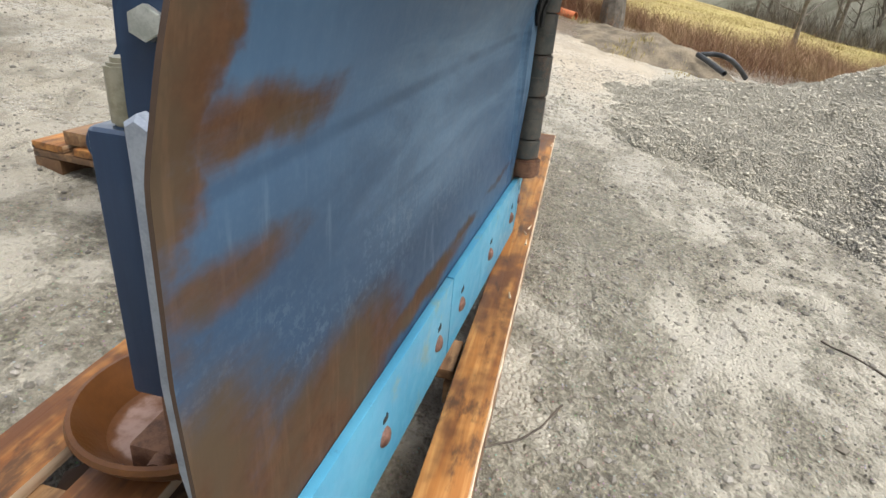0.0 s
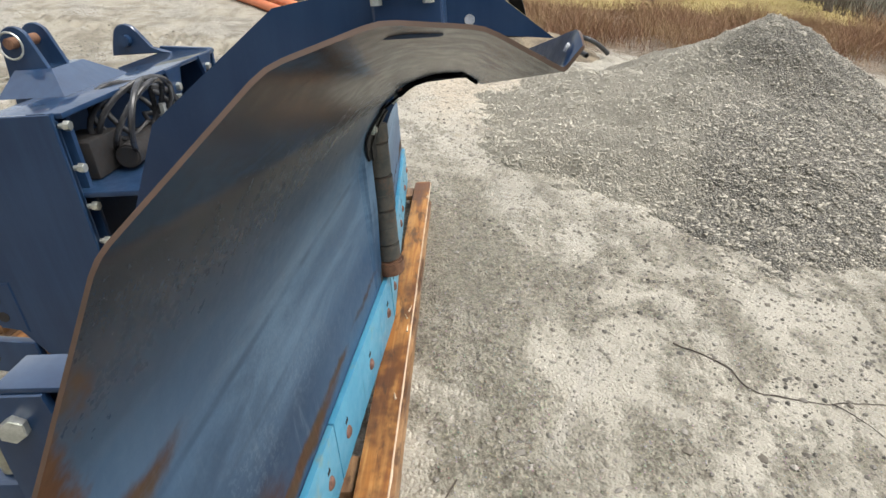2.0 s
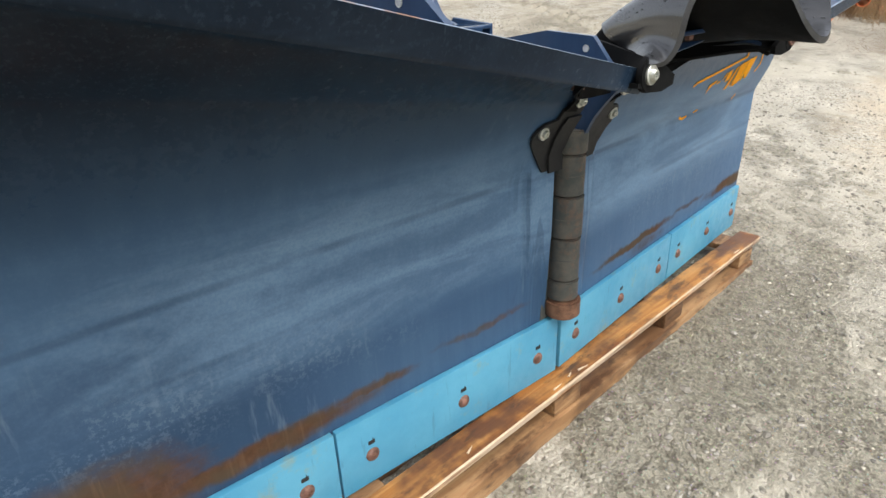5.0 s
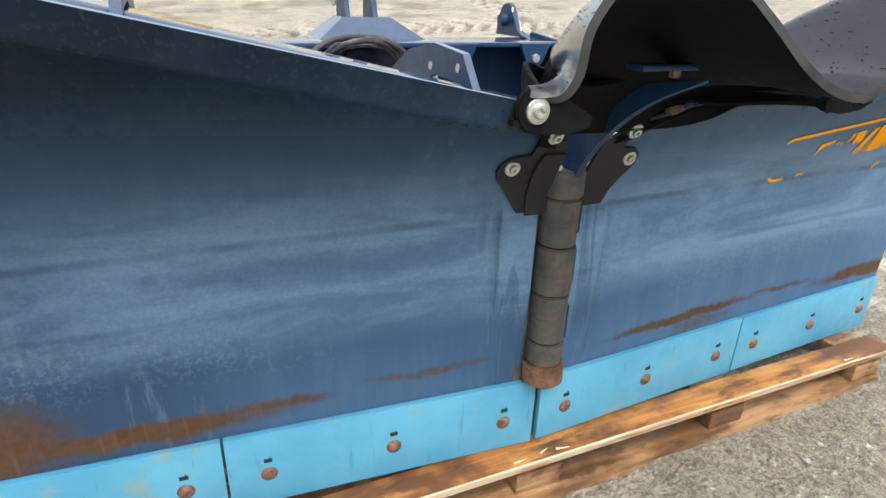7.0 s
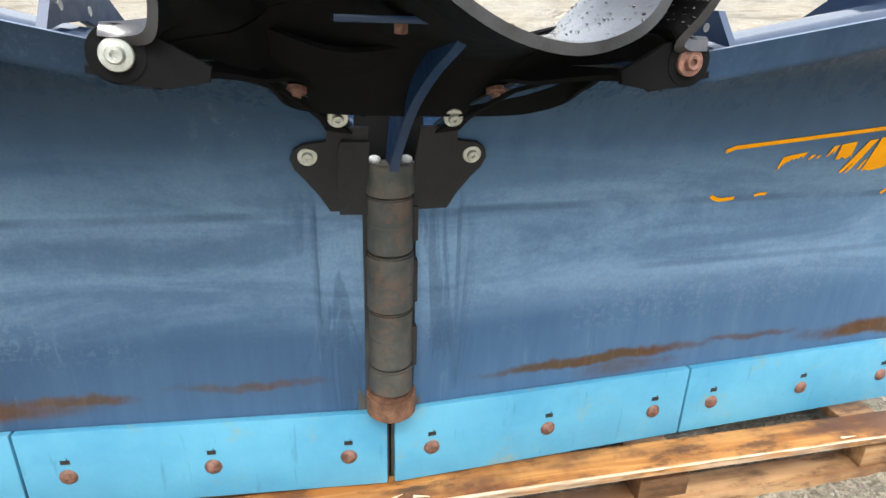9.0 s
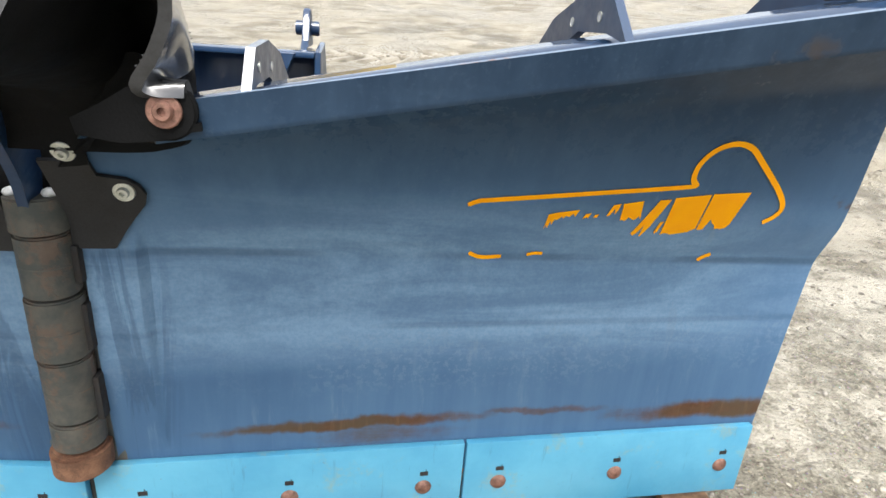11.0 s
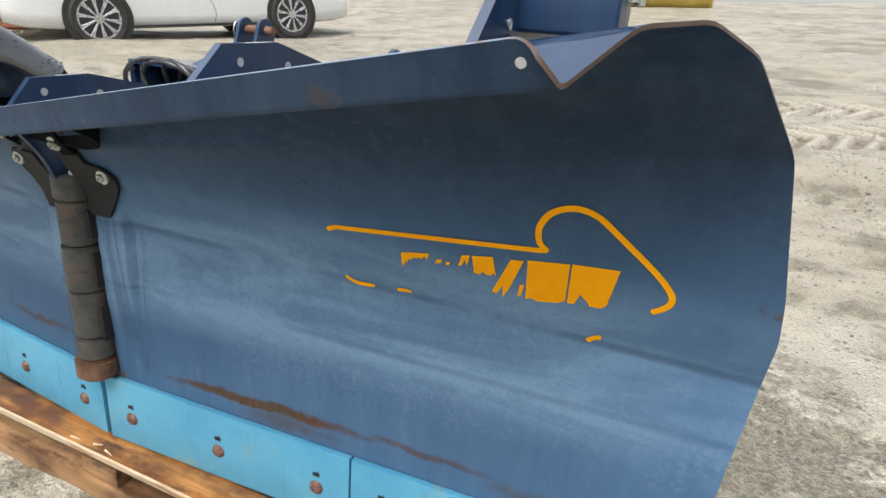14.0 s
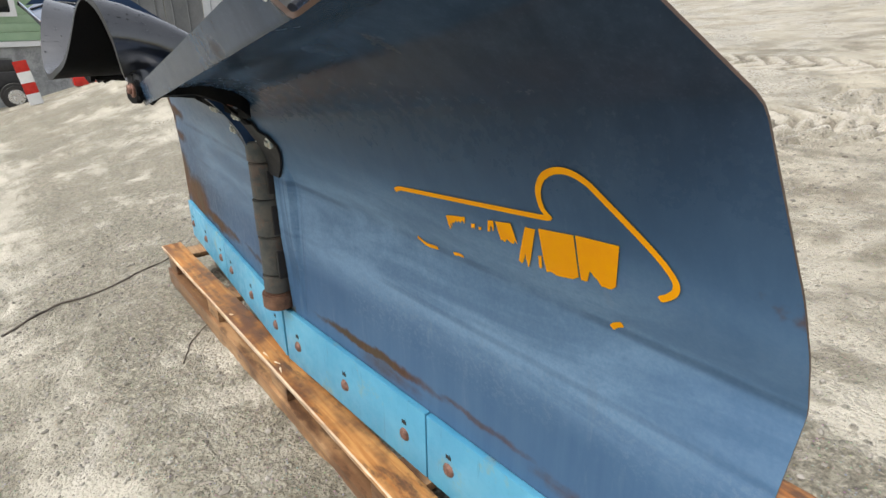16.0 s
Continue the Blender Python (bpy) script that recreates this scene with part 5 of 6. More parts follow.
# ---------- pallet behind the plough ----------
def small_pallet(at, turn):
    base = thing("wooden_pallet", at, "wet brown pine pallet lying on the mud", "pallet")
    m = Matrix.Translation(at) @ Matrix.Rotation(radians(turn), 4, "Z")

    def lath(name, lo, hi, material):
        bm = bmesh.new()
        c, h = [(a + b) / 2 for a, b in zip(lo, hi)], [(b - a) / 2 for a, b in zip(lo, hi)]
        box(bm, [-v for v in h], h, 0.003)
        ob = attach(new(name, to_mesh(name, bm, material, True)), base)
        ob.matrix_basis = m @ Matrix.Translation(c)

    for y in (0.0, 0.17, 0.33):
        lath("deck_board", (0, y, 0.105), (0.60, y + 0.12, 0.128), M_WOOD)
    for x in (0.0, 0.48):
        lath("bearer", (x, 0, 0.082), (x + 0.12, 0.45, 0.104), M_WOODGREY)
        lath("bottom_board", (x, 0, 0.0), (x + 0.1, 0.45, 0.02), M_WOODGREY)
        for y in (0.0, 0.35):
            lath("block", (x, y, 0.021), (x + 0.12, y + 0.1, 0.081), M_WOODGREY)
    lath("loose_plank", (0.02, 0.16, 0.129), (0.16, 0.34, 0.17), M_WOODGREY)
    return base


small_pallet((-0.24, 1.0, ground_base(0.05, 1.2) - 0.025), -6)

# ---------- stones and clods on the ground ----------
def scatter(name, material, count, area, sizes, label, seed, height, keep=None, sub=12, sink=0.12):
    """Many small stones as one heap of stuff, from one numpy pass over a few shapes."""
    rnd = random.Random(seed)
    shapes = []
    for _ in range(sub):
        bm = bmesh.new()
        bmesh.ops.create_icosphere(bm, subdivisions=1, radius=1.0)
        for v in bm.verts:
            v.co *= rnd.uniform(0.68, 1.15)
        d = (rnd.uniform(0.7, 1.2), rnd.uniform(0.6, 1.0), rnd.uniform(0.45, 0.8))
        shapes.append((np.array([[v.co.x * d[0], v.co.y * d[1], v.co.z * d[2]] for v in bm.verts]), np.array([[v.index for v in f.verts] for f in bm.faces])))
        bm.free()
    vs, fs, n = [], [], 0
    (x0, x1), (y0, y1) = area
    made = 0
    while made < count:
        x, y = rnd.uniform(x0, x1), rnd.uniform(y0, y1)
        made += 1
        if keep and not keep(x, y, rnd):
            continue
        r = sizes[0] * (sizes[1] / sizes[0]) ** (rnd.random() ** 2.6)
        p, f = shapes[rnd.randrange(sub)]
        a = rnd.uniform(0, math.tau)
        c, s = math.cos(a), math.sin(a)
        q = p * r
        q = np.stack([q[:, 0] * c - q[:, 1] * s + x, q[:, 0] * s + q[:, 1] * c + y, q[:, 2] + height(x, y) + r * sink], 1)
        vs.append(q)
        fs.append(f + n)
        n += len(q)
    me = bpy.data.meshes.new(name)
    me.from_pydata(np.concatenate(vs).tolist(), [], np.concatenate(fs).tolist())
    me.materials.append(material)
    return tagged(new(name, me), label, "stones", kind="stuff")


def stone_mat(name, a, b, rough, dusty=False):
    k = Mat(name)
    isl = k.n.new("ShaderNodeNewGeometry").outputs["Random Per Island"]
    col = k.mix(isl, a, b)
    col = k.mix(k.math("MULTIPLY", k.noise(120, 4, 0.7), 0.5), col, (0.10, 0.09, 0.075))
    col = k.mix(k.math("MULTIPLY", k.step(k.noise(0.8, 4, 0.6), 0.42, 0.6), 0.35), col, (0.38, 0.355, 0.305))
    if dusty:
        col = k.mix(k.math("MULTIPLY", fines(k), 0.50), col, (0.47, 0.438, 0.352))
    return k.done(col, rough, 0.0, k.bump(k.noise(200, 3, 0.6), 0.3, 0.003))


M_STONE = stone_mat("grit_stones", (0.11, 0.10, 0.085), (0.42, 0.39, 0.34), 0.6)
M_CHIP = stone_mat("crushed_stone_chips", (0.19, 0.175, 0.138), (0.64, 0.595, 0.485), 0.6, True)
M_CLOD = stone_mat("dark_mud_clods", (0.075, 0.062, 0.046), (0.20, 0.175, 0.135), 0.7)


def off_pallet(x, y, rnd):
    return not (-1.27 < x < 1.28 and -0.07 < y < 0.67) and heap_height(x, y) < 0.0 and (nz(x, y, 1.3, 4.0) + nz(x, y, 4.0, 6.0) * 0.6 > rnd.uniform(-0.75, 0.35))


scatter("grit", M_STONE, 42000, ((-2.6, 4.2), (-2.0, 4.0)), (0.003, 0.013), "small grey stones and grit pressed into the mud", 3, ground_at, off_pallet)
M_LUMP = stone_mat("wet_dark_lumps", (0.045, 0.041, 0.034), (0.20, 0.178, 0.142), 0.5)
scatter("mud_lumps", M_LUMP, 15000, ((-1.6, 3.0), (-2.1, -0.2)), (0.0016, 0.0190), "dark wet lumps of mud in front of the plough", 14, ground_at, lambda x, y, r: nz(x, y, 2.2, 6) + 0.8 * nz(x, y, 6.5, 2) > r.uniform(-0.25, 0.75) and heap_height(x, y) < 0.0, sink=-0.1)
scatter("mud_clods", M_CLOD, 9000, ((-3.0, 5.0), (-2.2, 5.0)), (0.004, 0.022), "dark clods of mud scattered over the yard", 4, ground_at, off_pallet, sink=-0.25)
scatter("heap_chips", M_CHIP, 60000, ((0.4, 4.6), (-3.4, 0.0)), (0.005, 0.017), "crushed stone chips on the heap's flanks", 5, heap_at,
        lambda x, y, r: heap_height(x, y) > -0.06 and r.random() < (1.0 if (x - 1.0) * 0.537 + (y + 1.3) * 0.843 < r.gauss(0.1, 0.25) else 0.62))
scatter("heap_spill", M_CHIP, 26000, ((-0.2, 4.6), (-2.6, 0.5)), (0.003, 0.011), "stone chips spilled round the heap's foot", 6, ground_at, lambda x, y, r: -0.34 * r.random() ** 1.8 < heap_height(x, y) < 0.02)


# ---------- cables, twigs ----------
def ground_line(name, pts, r, material, label, category):
    bm = bmesh.new()
    path = smooth_path([(x, y, 0) for x, y in pts], 6)
    path = [Vector((p.x, p.y, ground_at(p.x, p.y) + r * (0.4 + 0.6 * abs(nz(p.x, p.y, 7, 3))))) for p in path]
    tube(bm, path, [r * lerp(1, 0.45, k / len(path)) for k in range(len(path))], 6)
    return lone(name, bm, material, label, category)


M_TWIG = simple("wet_dark_twig", (0.045, 0.035, 0.027), (0.10, 0.08, 0.06), 60, 0.6, 0.0, 0.4, 300)
for pts, r in ((((0.20, -1.0), (0.08, -1.15), (-0.02, -1.19), (-0.05, -1.30), (-0.06, -1.40), (-0.055, -1.52), (-0.05, -1.70), (-0.1, -1.95)), 0.0036), (((-0.055, -1.46), (-0.13, -1.52), (-0.2, -1.55)), 0.0022),
               (((-0.5, -0.20), (-0.62, -0.14), (-0.68, -0.08), (-0.72, -0.03)), 0.003), (((-1.40, -0.72), (-1.52, -0.5), (-1.50, -0.30), (-1.56, -0.08), (-1.60, 0.05)), 0.0065)):
    ground_line("twig", pts, r, M_TWIG, "thin dark root lying on the wet mud", "twig")

# ---------- pipes ----------
M_PIPE = simple("black_corrugated_plastic", (0.02, 0.022, 0.024), (0.06, 0.064, 0.068), 10, 0.45, 0.0, 0.1, 200)
M_OPIPE = simple("faded_orange_plastic", (0.58, 0.15, 0.05), (0.72, 0.24, 0.10), 4, 0.45, 0.0, 0.1, 150)


def pipe(pts, r, material, label):
    bm = bmesh.new()
    path = smooth_path(pts, 8)
    tube(bm, path, [r * (1.0 + (0.03 if k % 2 else -0.02)) for k in range(len(path))] if material is M_PIPE else r, 16, caps=False)
    d0, d1 = (path[0] - path[1]).normalized(), (path[-1] - path[-2]).normalized()
    for p, d in ((path[0], d0), (path[-1], d1)):
        ring(bm, p - d * 0.03, p, r * 1.02, r * 0.86, 16)
    top = lone("pipe", bm, material, label, "pipe", "pipes on the yard")
    return top


def gz(x, y, up):
    return (x, y, ground_base(x, y) + up)


pipe([(4.95, -1.535, -0.215), (5.16, -1.43, -0.155), (5.38, -1.32, -0.10)], 0.028, M_PIPE, "short length of black drain pipe on the dirt bank")
pipe([(5.44, -1.36, -0.10), (5.42, -1.50, -0.085), (5.34, -1.62, -0.105), (5.42, -1.76, -0.19), (5.5, -1.88, -0.30)], 0.026, M_PIPE, "bent black drain pipe half buried in dirt")
for k, (a, b, up) in enumerate((((5.9, 1.66), (8.4, 3.9), 0.07), ((6.1, 1.5), (8.7, 3.6), 0.09), ((6.45, 1.42), (8.9, 3.2), 0.07), ((7.0, 1.42), (9.2, 2.9), 0.08), ((7.6, 0.05), (8.6, 1.75), 0.03), ((7.6, 1.25), (9.8, 2.9), 0.22))):
    pipe([gz(*a, up), gz((a[0] + b[0]) / 2, (a[1] + b[1]) / 2, up), gz(*b, up)], 0.06 + 0.008 * (k % 3), M_OPIPE if k != 2 else M_PIPE, "long orange plastic sewer pipe lying on the yard" if k != 2 else "long black plastic pipe among orange pipes")

# ---------- parked car ----------
M_CARPAINT = simple("white_car_paint", (0.70, 0.71, 0.71), (0.78, 0.79, 0.79), 1.2, 0.16, 0.0, 0.02, 20)
M_GLASSY = simple("dark_car_glass", (0.010, 0.012, 0.014), (0.018, 0.02, 0.022), 2, 0.06, 0.0, 0.0, 20, 0.8)
M_TYRE = simple("black_tyre_rubber", (0.018, 0.018, 0.018), (0.045, 0.043, 0.04), 12, 0.75, 0.0, 0.3, 120)
M_RIM = simple("silver_alloy", (0.50, 0.51, 0.52), (0.66, 0.67, 0.68), 20, 0.28, 0.85, 0.05, 100)
M_BLACK = simple("black_plastic_trim", (0.014, 0.014, 0.015), (0.03, 0.03, 0.03), 20, 0.5, 0.0, 0.1, 200)
M_LAMP = simple("red_lamp_plastic", (0.42, 0.015, 0.012), (0.55, 0.03, 0.02), 10, 0.15)


def car():
    w1, w2 = Vector((-5.74, 4.51, 0.327)), Vector((-4.68, 6.82, 0.557))
    fwd = (w2 - w1).normalized()
    side = fwd.cross(Vector((0, 0, 1))).normalized()
    up = side.cross(fwd)
    mid = (w1 + w2) / 2 - side * 0.90
    m = Matrix(((fwd.x, -side.x, up.x, mid.x), (fwd.y, -side.y, up.y, mid.y), (fwd.z, -side.z, up.z, mid.z), (0, 0, 0, 1)))
    half = (w2 - w1).length / 2
    c = thing("car", mid, "white estate car parked on the muddy yard", "car")
    # stations: x, half width, sill z, shoulder z, roof z, roof half width
    st = [(-2.24, 0.70, 0.42, 0.80, 0.98, 0.60), (-2.22, 0.82, 0.30, 0.90, 1.10, 0.64), (-2.0, 0.90, 0.24, 0.96, 1.30, 0.64), (-1.6, 0.92, 0.21, 0.95, 1.42, 0.64), (-1.0, 0.93, 0.20, 0.93, 1.46, 0.64), (-0.3, 0.93, 0.20, 0.92, 1.47, 0.64),
          (0.35, 0.93, 0.20, 0.91, 1.43, 0.63), (0.8, 0.93, 0.20, 0.90, 1.25, 0.62), (1.1, 0.92, 0.21, 0.88, 1.00, 0.64), (1.6, 0.91, 0.21, 0.82, 0.90, 0.62), (2.1, 0.86, 0.23, 0.74, 0.80, 0.58), (2.35, 0.74, 0.28, 0.66, 0.72, 0.5), (2.43, 0.58, 0.38, 0.58, 0.64, 0.42)]
    rows = []
    for x, w, s0, sh, rf, rw in st:
        prof = [(w * 0.86, s0), (w * 0.97, s0 + 0.03), (w, s0 + 0.16), (w * 0.985, lerp(s0, sh, 0.55)), (w * 0.998, lerp(s0, sh, 0.8)), (w * 0.97, sh), (lerp(w, rw, 0.55), lerp(sh, rf, 0.55)), (rw, lerp(sh, rf, 0.92)), (rw * 0.6, rf), (0, rf + 0.01)]
        full = [(y, z) for y, z in prof] + [(-y, z) for y, z in prof[-2::-1]]
        rows.append([m @ Vector((x, y, z)) for y, z in full])
    bm = grid_mesh(rows)
    bmesh.ops.holes_fill(bm, edges=[e for e in bm.edges if e.is_boundary])
    body = part("body", bm, M_CARPAINT, c, "glossy white car body", smooth="all")
    for sgn in (-1, 1):
        bm = grid_mesh([[m @ Vector((x, sgn * (lerp(0.93, 0.64, 0.55 * (v * 0.9)) + 0.012), lerp(0.95, 1.40, v))) for x in (-1.9 + 0.25 * v, -1.0, 0.0, 0.75 - 0.45 * v)] for v in (0.08, 0.35, 0.62, 0.85)])
        part("window", bm, M_GLASSY, c)
        bm = bmesh.new()
        box(bm, (-1.0, sgn * 0.915, 0.215), (1.0, sgn * 0.94, 0.245), 0.004, m) if sgn > 0 else box(bm, (-1.0, -0.94, 0.215), (1.0, -0.915, 0.245), 0.004, m)
        part("sill_strip", bm, M_BLACK, body)
        for x in (-1.42, 0.12):
            bm = bmesh.new()
            tube(bm, [m @ Vector((x + 0.04 * math.sin(k), sgn * (0.934 if k < 5 else 0.93), 0.26 + 0.075 * k)) for k in range(9)], 0.003, 5)
            part("door_seam", bm, M_BLACK, body)
        for x in (-half, half):
            bm = bmesh.new()
            rod(bm, m @ Vector((x, sgn * 0.78, 0.335)), m @ Vector((x, sgn * 0.938, 0.335)), 0.385, 40)
            part("wheel_arch", bm, M_BLACK, body)
            hub = m @ Matrix.Translation((x, sgn * 0.85, 0.335)) @ Matrix.Rotation(radians(90 * sgn), 4, "X") @ Matrix.Rotation(0.2, 4, "Z")
            prof = [(0.232, -0.10), (0.245, 0.10), (0.30, 0.112), (0.325, 0.095), (0.334, 0.05), (0.334, -0.05), (0.32, -0.1), (0.232, -0.1)]
            bm = grid_mesh([[hub @ Vector((r * math.cos(k * math.tau / 40), r * math.sin(k * math.tau / 40), -h)) for k in range(41)] for r, h in prof])
            wheel = part("wheel", bm, M_TYRE, c, "car wheel with a black tyre and silver rim")
            bm = bmesh.new()
            ring(bm, hub @ Vector((0, 0, 0.08)), hub @ Vector((0, 0, -0.095)), 0.243, 0.222, 40)
            for k in range(10):
                a = k * math.tau / 10
                for da in (-0.07, 0.07):
                    p, q = (0.045, a), (0.228, a + da)
                    tube(bm, [hub @ Vector((r * math.cos(t), r * math.sin(t), -0.092 + 0.02 * (r - 0.045))) for r, t in (p, ((p[0] + q[0]) / 2, a + da * 0.55), q)], 0.0115, 6)
            rod(bm, hub @ Vector((0, 0, -0.105)), hub @ Vector((0, 0, -0.06)), 0.055, 20)
            part("rim", bm, M_RIM, wheel, "ten-spoke silver alloy rim")
            bm = bmesh.new()
            rod(bm, hub @ Vector((0, 0, -0.03)), hub @ Vector((0, 0, 0.0)), 0.22, 30)
            part("brake_disc", bm, M_BLACK, wheel)
        bm = bmesh.new()
        box(bm, (-2.27, sgn * 0.66 - 0.12, 0.78), (-2.12, sgn * 0.66 + 0.14, 0.90), 0.02, m)
        part("tail_lamp", bm, M_LAMP, c, "red tail lamp")
        bm = bmesh.new()
        box(bm, (2.16, sgn * 0.66 - 0.14, 0.58), (2.34, sgn * 0.66 + 0.12, 0.68), 0.02, m)
        part("headlamp", bm, M_GLASSY, c, "clear headlamp")
    bm = bmesh.new()
    box(bm, (-2.31, -0.6, 0.32), (-2.2, 0.6, 0.44), 0.02, m)
    part("bumper_trim", bm, M_BLACK, c)
    bm = bmesh.new()
    box(bm, (2.3, -0.45, 0.34), (2.43, 0.45, 0.50), 0.02, m)
    part("grille", bm, M_BLACK, c)


car()

# ---------- yard edge: container wall, barrel, house, machines ----------
M_CON1 = simple("dark_grey_painted_steel", (0.065, 0.07, 0.074), (0.125, 0.13, 0.135), 1.5, 0.55, 0.0, 0.15, 60)
M_CON2 = simple("light_grey_painted_steel", (0.26, 0.28, 0.30), (0.36, 0.38, 0.40), 1.5, 0.55, 0.0, 0.15, 60)
M_BARRELORANGE = simple("faded_orange_barrel", (0.48, 0.15, 0.08), (0.62, 0.25, 0.15), 4, 0.5, 0.0, 0.15, 80)
a, b = Vector((-8.75, 2.0, 0.0)), Vector((-7.70, 4.45, 0.0))
d = (b - a).normalized()
n = Vector((-d.y, d.x, 0))
con = thing("container", (*(a + b).xy / 2, 0.2), "row of grey steel panels of a container at the yard's edge", "container")
edges_ = (-0.9, 0.0, 0.55, 1.55, 2.25, (b - a).length)
for k, (u0, u1) in enumerate(zip(edges_, edges_[1:])):
    p, q = a + d * u0, a + d * (u1 - 0.012)
    z0 = min(ground_base(p.x, p.y), ground_base(q.x, q.y)) - 0.05
    bm = bmesh.new()
    cs = [p, q, q + n * 0.06, p + n * 0.06]
    lo_, hi_ = [bm.verts.new((v.x, v.y, z0)) for v in cs], [bm.verts.new((v.x, v.y, z0 + 2.6)) for v in cs]
    bm.faces.new(lo_), bm.faces.new(hi_[::-1])
    for i in range(4):
        bm.faces.new((lo_[i], lo_[(i + 1) % 4], hi_[(i + 1) % 4], hi_[i]))
    part("panel", bm, M_CON2 if k in (2,) else M_CON1, con, "light grey steel panel" if k == 2 else "", smooth=False)
    for j in range(int((u1 - u0) / 0.22)):
        r = a + d * (u0 + 0.11 + 0.22 * j) - n * 0.002
        bm = bmesh.new()
        rod(bm, (r.x, r.y, z0), (r.x, r.y, z0 + 2.6), 0.0135, 6)
        part("rib", bm, M_CON2 if k == 2 else M_CON1, con)
bm = bmesh.new()
zb = ground_base(-7.66, 4.60)
prof = [(0.0, 0.0), (0.27, 0.0), (0.285, 0.02), (0.27, 0.05), (0.275, 0.28), (0.29, 0.30), (0.275, 0.32), (0.275, 0.58), (0.29, 0.60), (0.275, 0.62), (0.27, 0.86), (0.285, 0.88), (0.25, 0.885), (0.0, 0.875)]
bm = grid_mesh([[(-7.66 + r * math.cos(k * math.tau / 28), 4.60 + r * math.sin(k * math.tau / 28), zb + z) for k in range(29)] for r, z in prof])
bmesh.ops.remove_doubles(bm, verts=bm.verts[:], dist=0.001)
lone("barrel", bm, M_BARRELORANGE, "faded orange steel barrel beside the grey container", "barrel")

M_GREEN = simple("light_green_boards", (0.27, 0.40, 0.25), (0.34, 0.47, 0.31), 3, 0.65, 0.0, 0.2, 80)
M_WHITE = simple("white_painted_wood", (0.70, 0.71, 0.70), (0.80, 0.80, 0.79), 6, 0.55, 0.0, 0.1, 80)
M_STONEWALL = simple("grey_stone_plinth", (0.22, 0.23, 0.23), (0.42, 0.43, 0.43), 5, 0.8, 0.0, 0.6, 40)
house = thing("house", (-13.5, -0.5, -0.6), "light green boarded house with white window frames", "house")
hz = -0.70


def hbox(name, lo, hi, material, parent, label=""):
    return part(name, box(bmesh.new(), lo, hi), material, parent, label, smooth=False)


hbox("plinth", (-20.0, -9.0, hz - 0.6), (-13.52, 1.35, hz + 0.98), M_STONEWALL, house, "grey stone plinth")
for k in range(18):
    z = hz + 1.10 + 0.165 * k
    bm = bmesh.new()
    box(bm, (-20.0, -9.0, z), (-13.5 + (0.004 if k % 2 else 0.0), 1.30, z + 0.16), 0.006)
    part("wall_board", bm, M_GREEN, house)
hbox("base_board", (-19.9, -9.02, hz + 0.99), (-13.46, 1.33, hz + 1.09), M_WHITE, house, "white base board")
win = hbox("window", (-13.56, -1.3, hz + 1.55), (-13.47, 0.42, hz + 3.0), M_WHITE, house, "white window frame with small panes")
for y0, y1 in ((-1.2, -0.5), (-0.42, 0.32)):
    for z0, z1 in ((hz + 1.63, hz + 2.2), (hz + 2.27, hz + 2.9)):
        hbox("pane", (-13.48, y0, z0), (-13.463, y1, z1), M_GLASSY, win)
bm = bmesh.new()
slab(bm, [(-10.2, hz + 4.0), (2.2, hz + 4.0), (2.2, hz + 4.15), (-3.9, hz + 6.8), (-10.2, hz + 4.15)], Matrix(((0, 0, 1, -16.7), (1, 0, 0, 0), (0, 1, 0, 0), (0, 0, 0, 1))), 7.2)
part("roof", bm, M_CON1, house, "dark roof", smooth=False)

# small tractor parked by the house
tr = thing("tractor", (-11.3, -0.4, -0.75), "small dark garden tractor parked beside the house", "tractor")
tz = ground_base(-11.3, -0.3)
for y, r in ((-0.05, 0.22), (-1.05, 0.32)):
    for x in (-10.95, -11.75):
        bm = bmesh.new()
        rod(bm, (x - 0.11, y, tz + r), (x + 0.11, y, tz + r), r, 26, bevel=0.04)
        wh = part("wheel", bm, M_TYRE, tr, "black tractor wheel")
        bm = bmesh.new()
        rod(bm, (x + 0.09, y, tz + r), (x + 0.125, y, tz + r), r * 0.55, 20, bevel=0.01)
        part("rim", bm, M_RIM, wh)
bm = bmesh.new()
box(bm, (-11.65, -1.1, tz + 0.30), (-11.05, 0.10, tz + 0.62), 0.05)
box(bm, (-11.6, -0.55, tz + 0.55), (-11.1, 0.05, tz + 0.82), 0.08)
part("body", bm, M_BLACK, tr)
bm = bmesh.new()
box(bm, (-11.6, -1.05, tz + 0.62), (-11.1, -0.65, tz + 0.72), 0.03)
box(bm, (-11.6, -1.15, tz + 0.65), (-11.1, -1.05, tz + 1.05), 0.03)
part("seat", bm, M_BLACK, tr)
# red and white barrier board
bz = ground_base(-9.5, 0.1)
bar = thing("barrier_board", (-9.5, 0.12, bz), "red and white barrier board standing on the yard", "barrier")
for k in range(4):
    bm = bmesh.new()
    m = pose(-9.5, 0.12, bz + 0.02, 0, 0, 0) @ pose(0, 0, 0, 8, 0, 0)
    box(bm, (-0.02, -0.09, 0.16 * k), (0.02, 0.09, 0.16 * k + 0.158), 0.0, m)
    part("stripe", bm, M_WHITE if k % 2 == 0 else M_LAMP, bar, smooth=False)
bm = bmesh.new()
box(bm, (-10.5, 0.75, ground_base(-10.4, 0.95) - 0.02), (-10.2, 1.15, ground_base(-10.4, 0.95) + 0.16), 0.04)
lone("fuel_can", bm, M_LAMP, "red plastic can lying on the grass", "can")
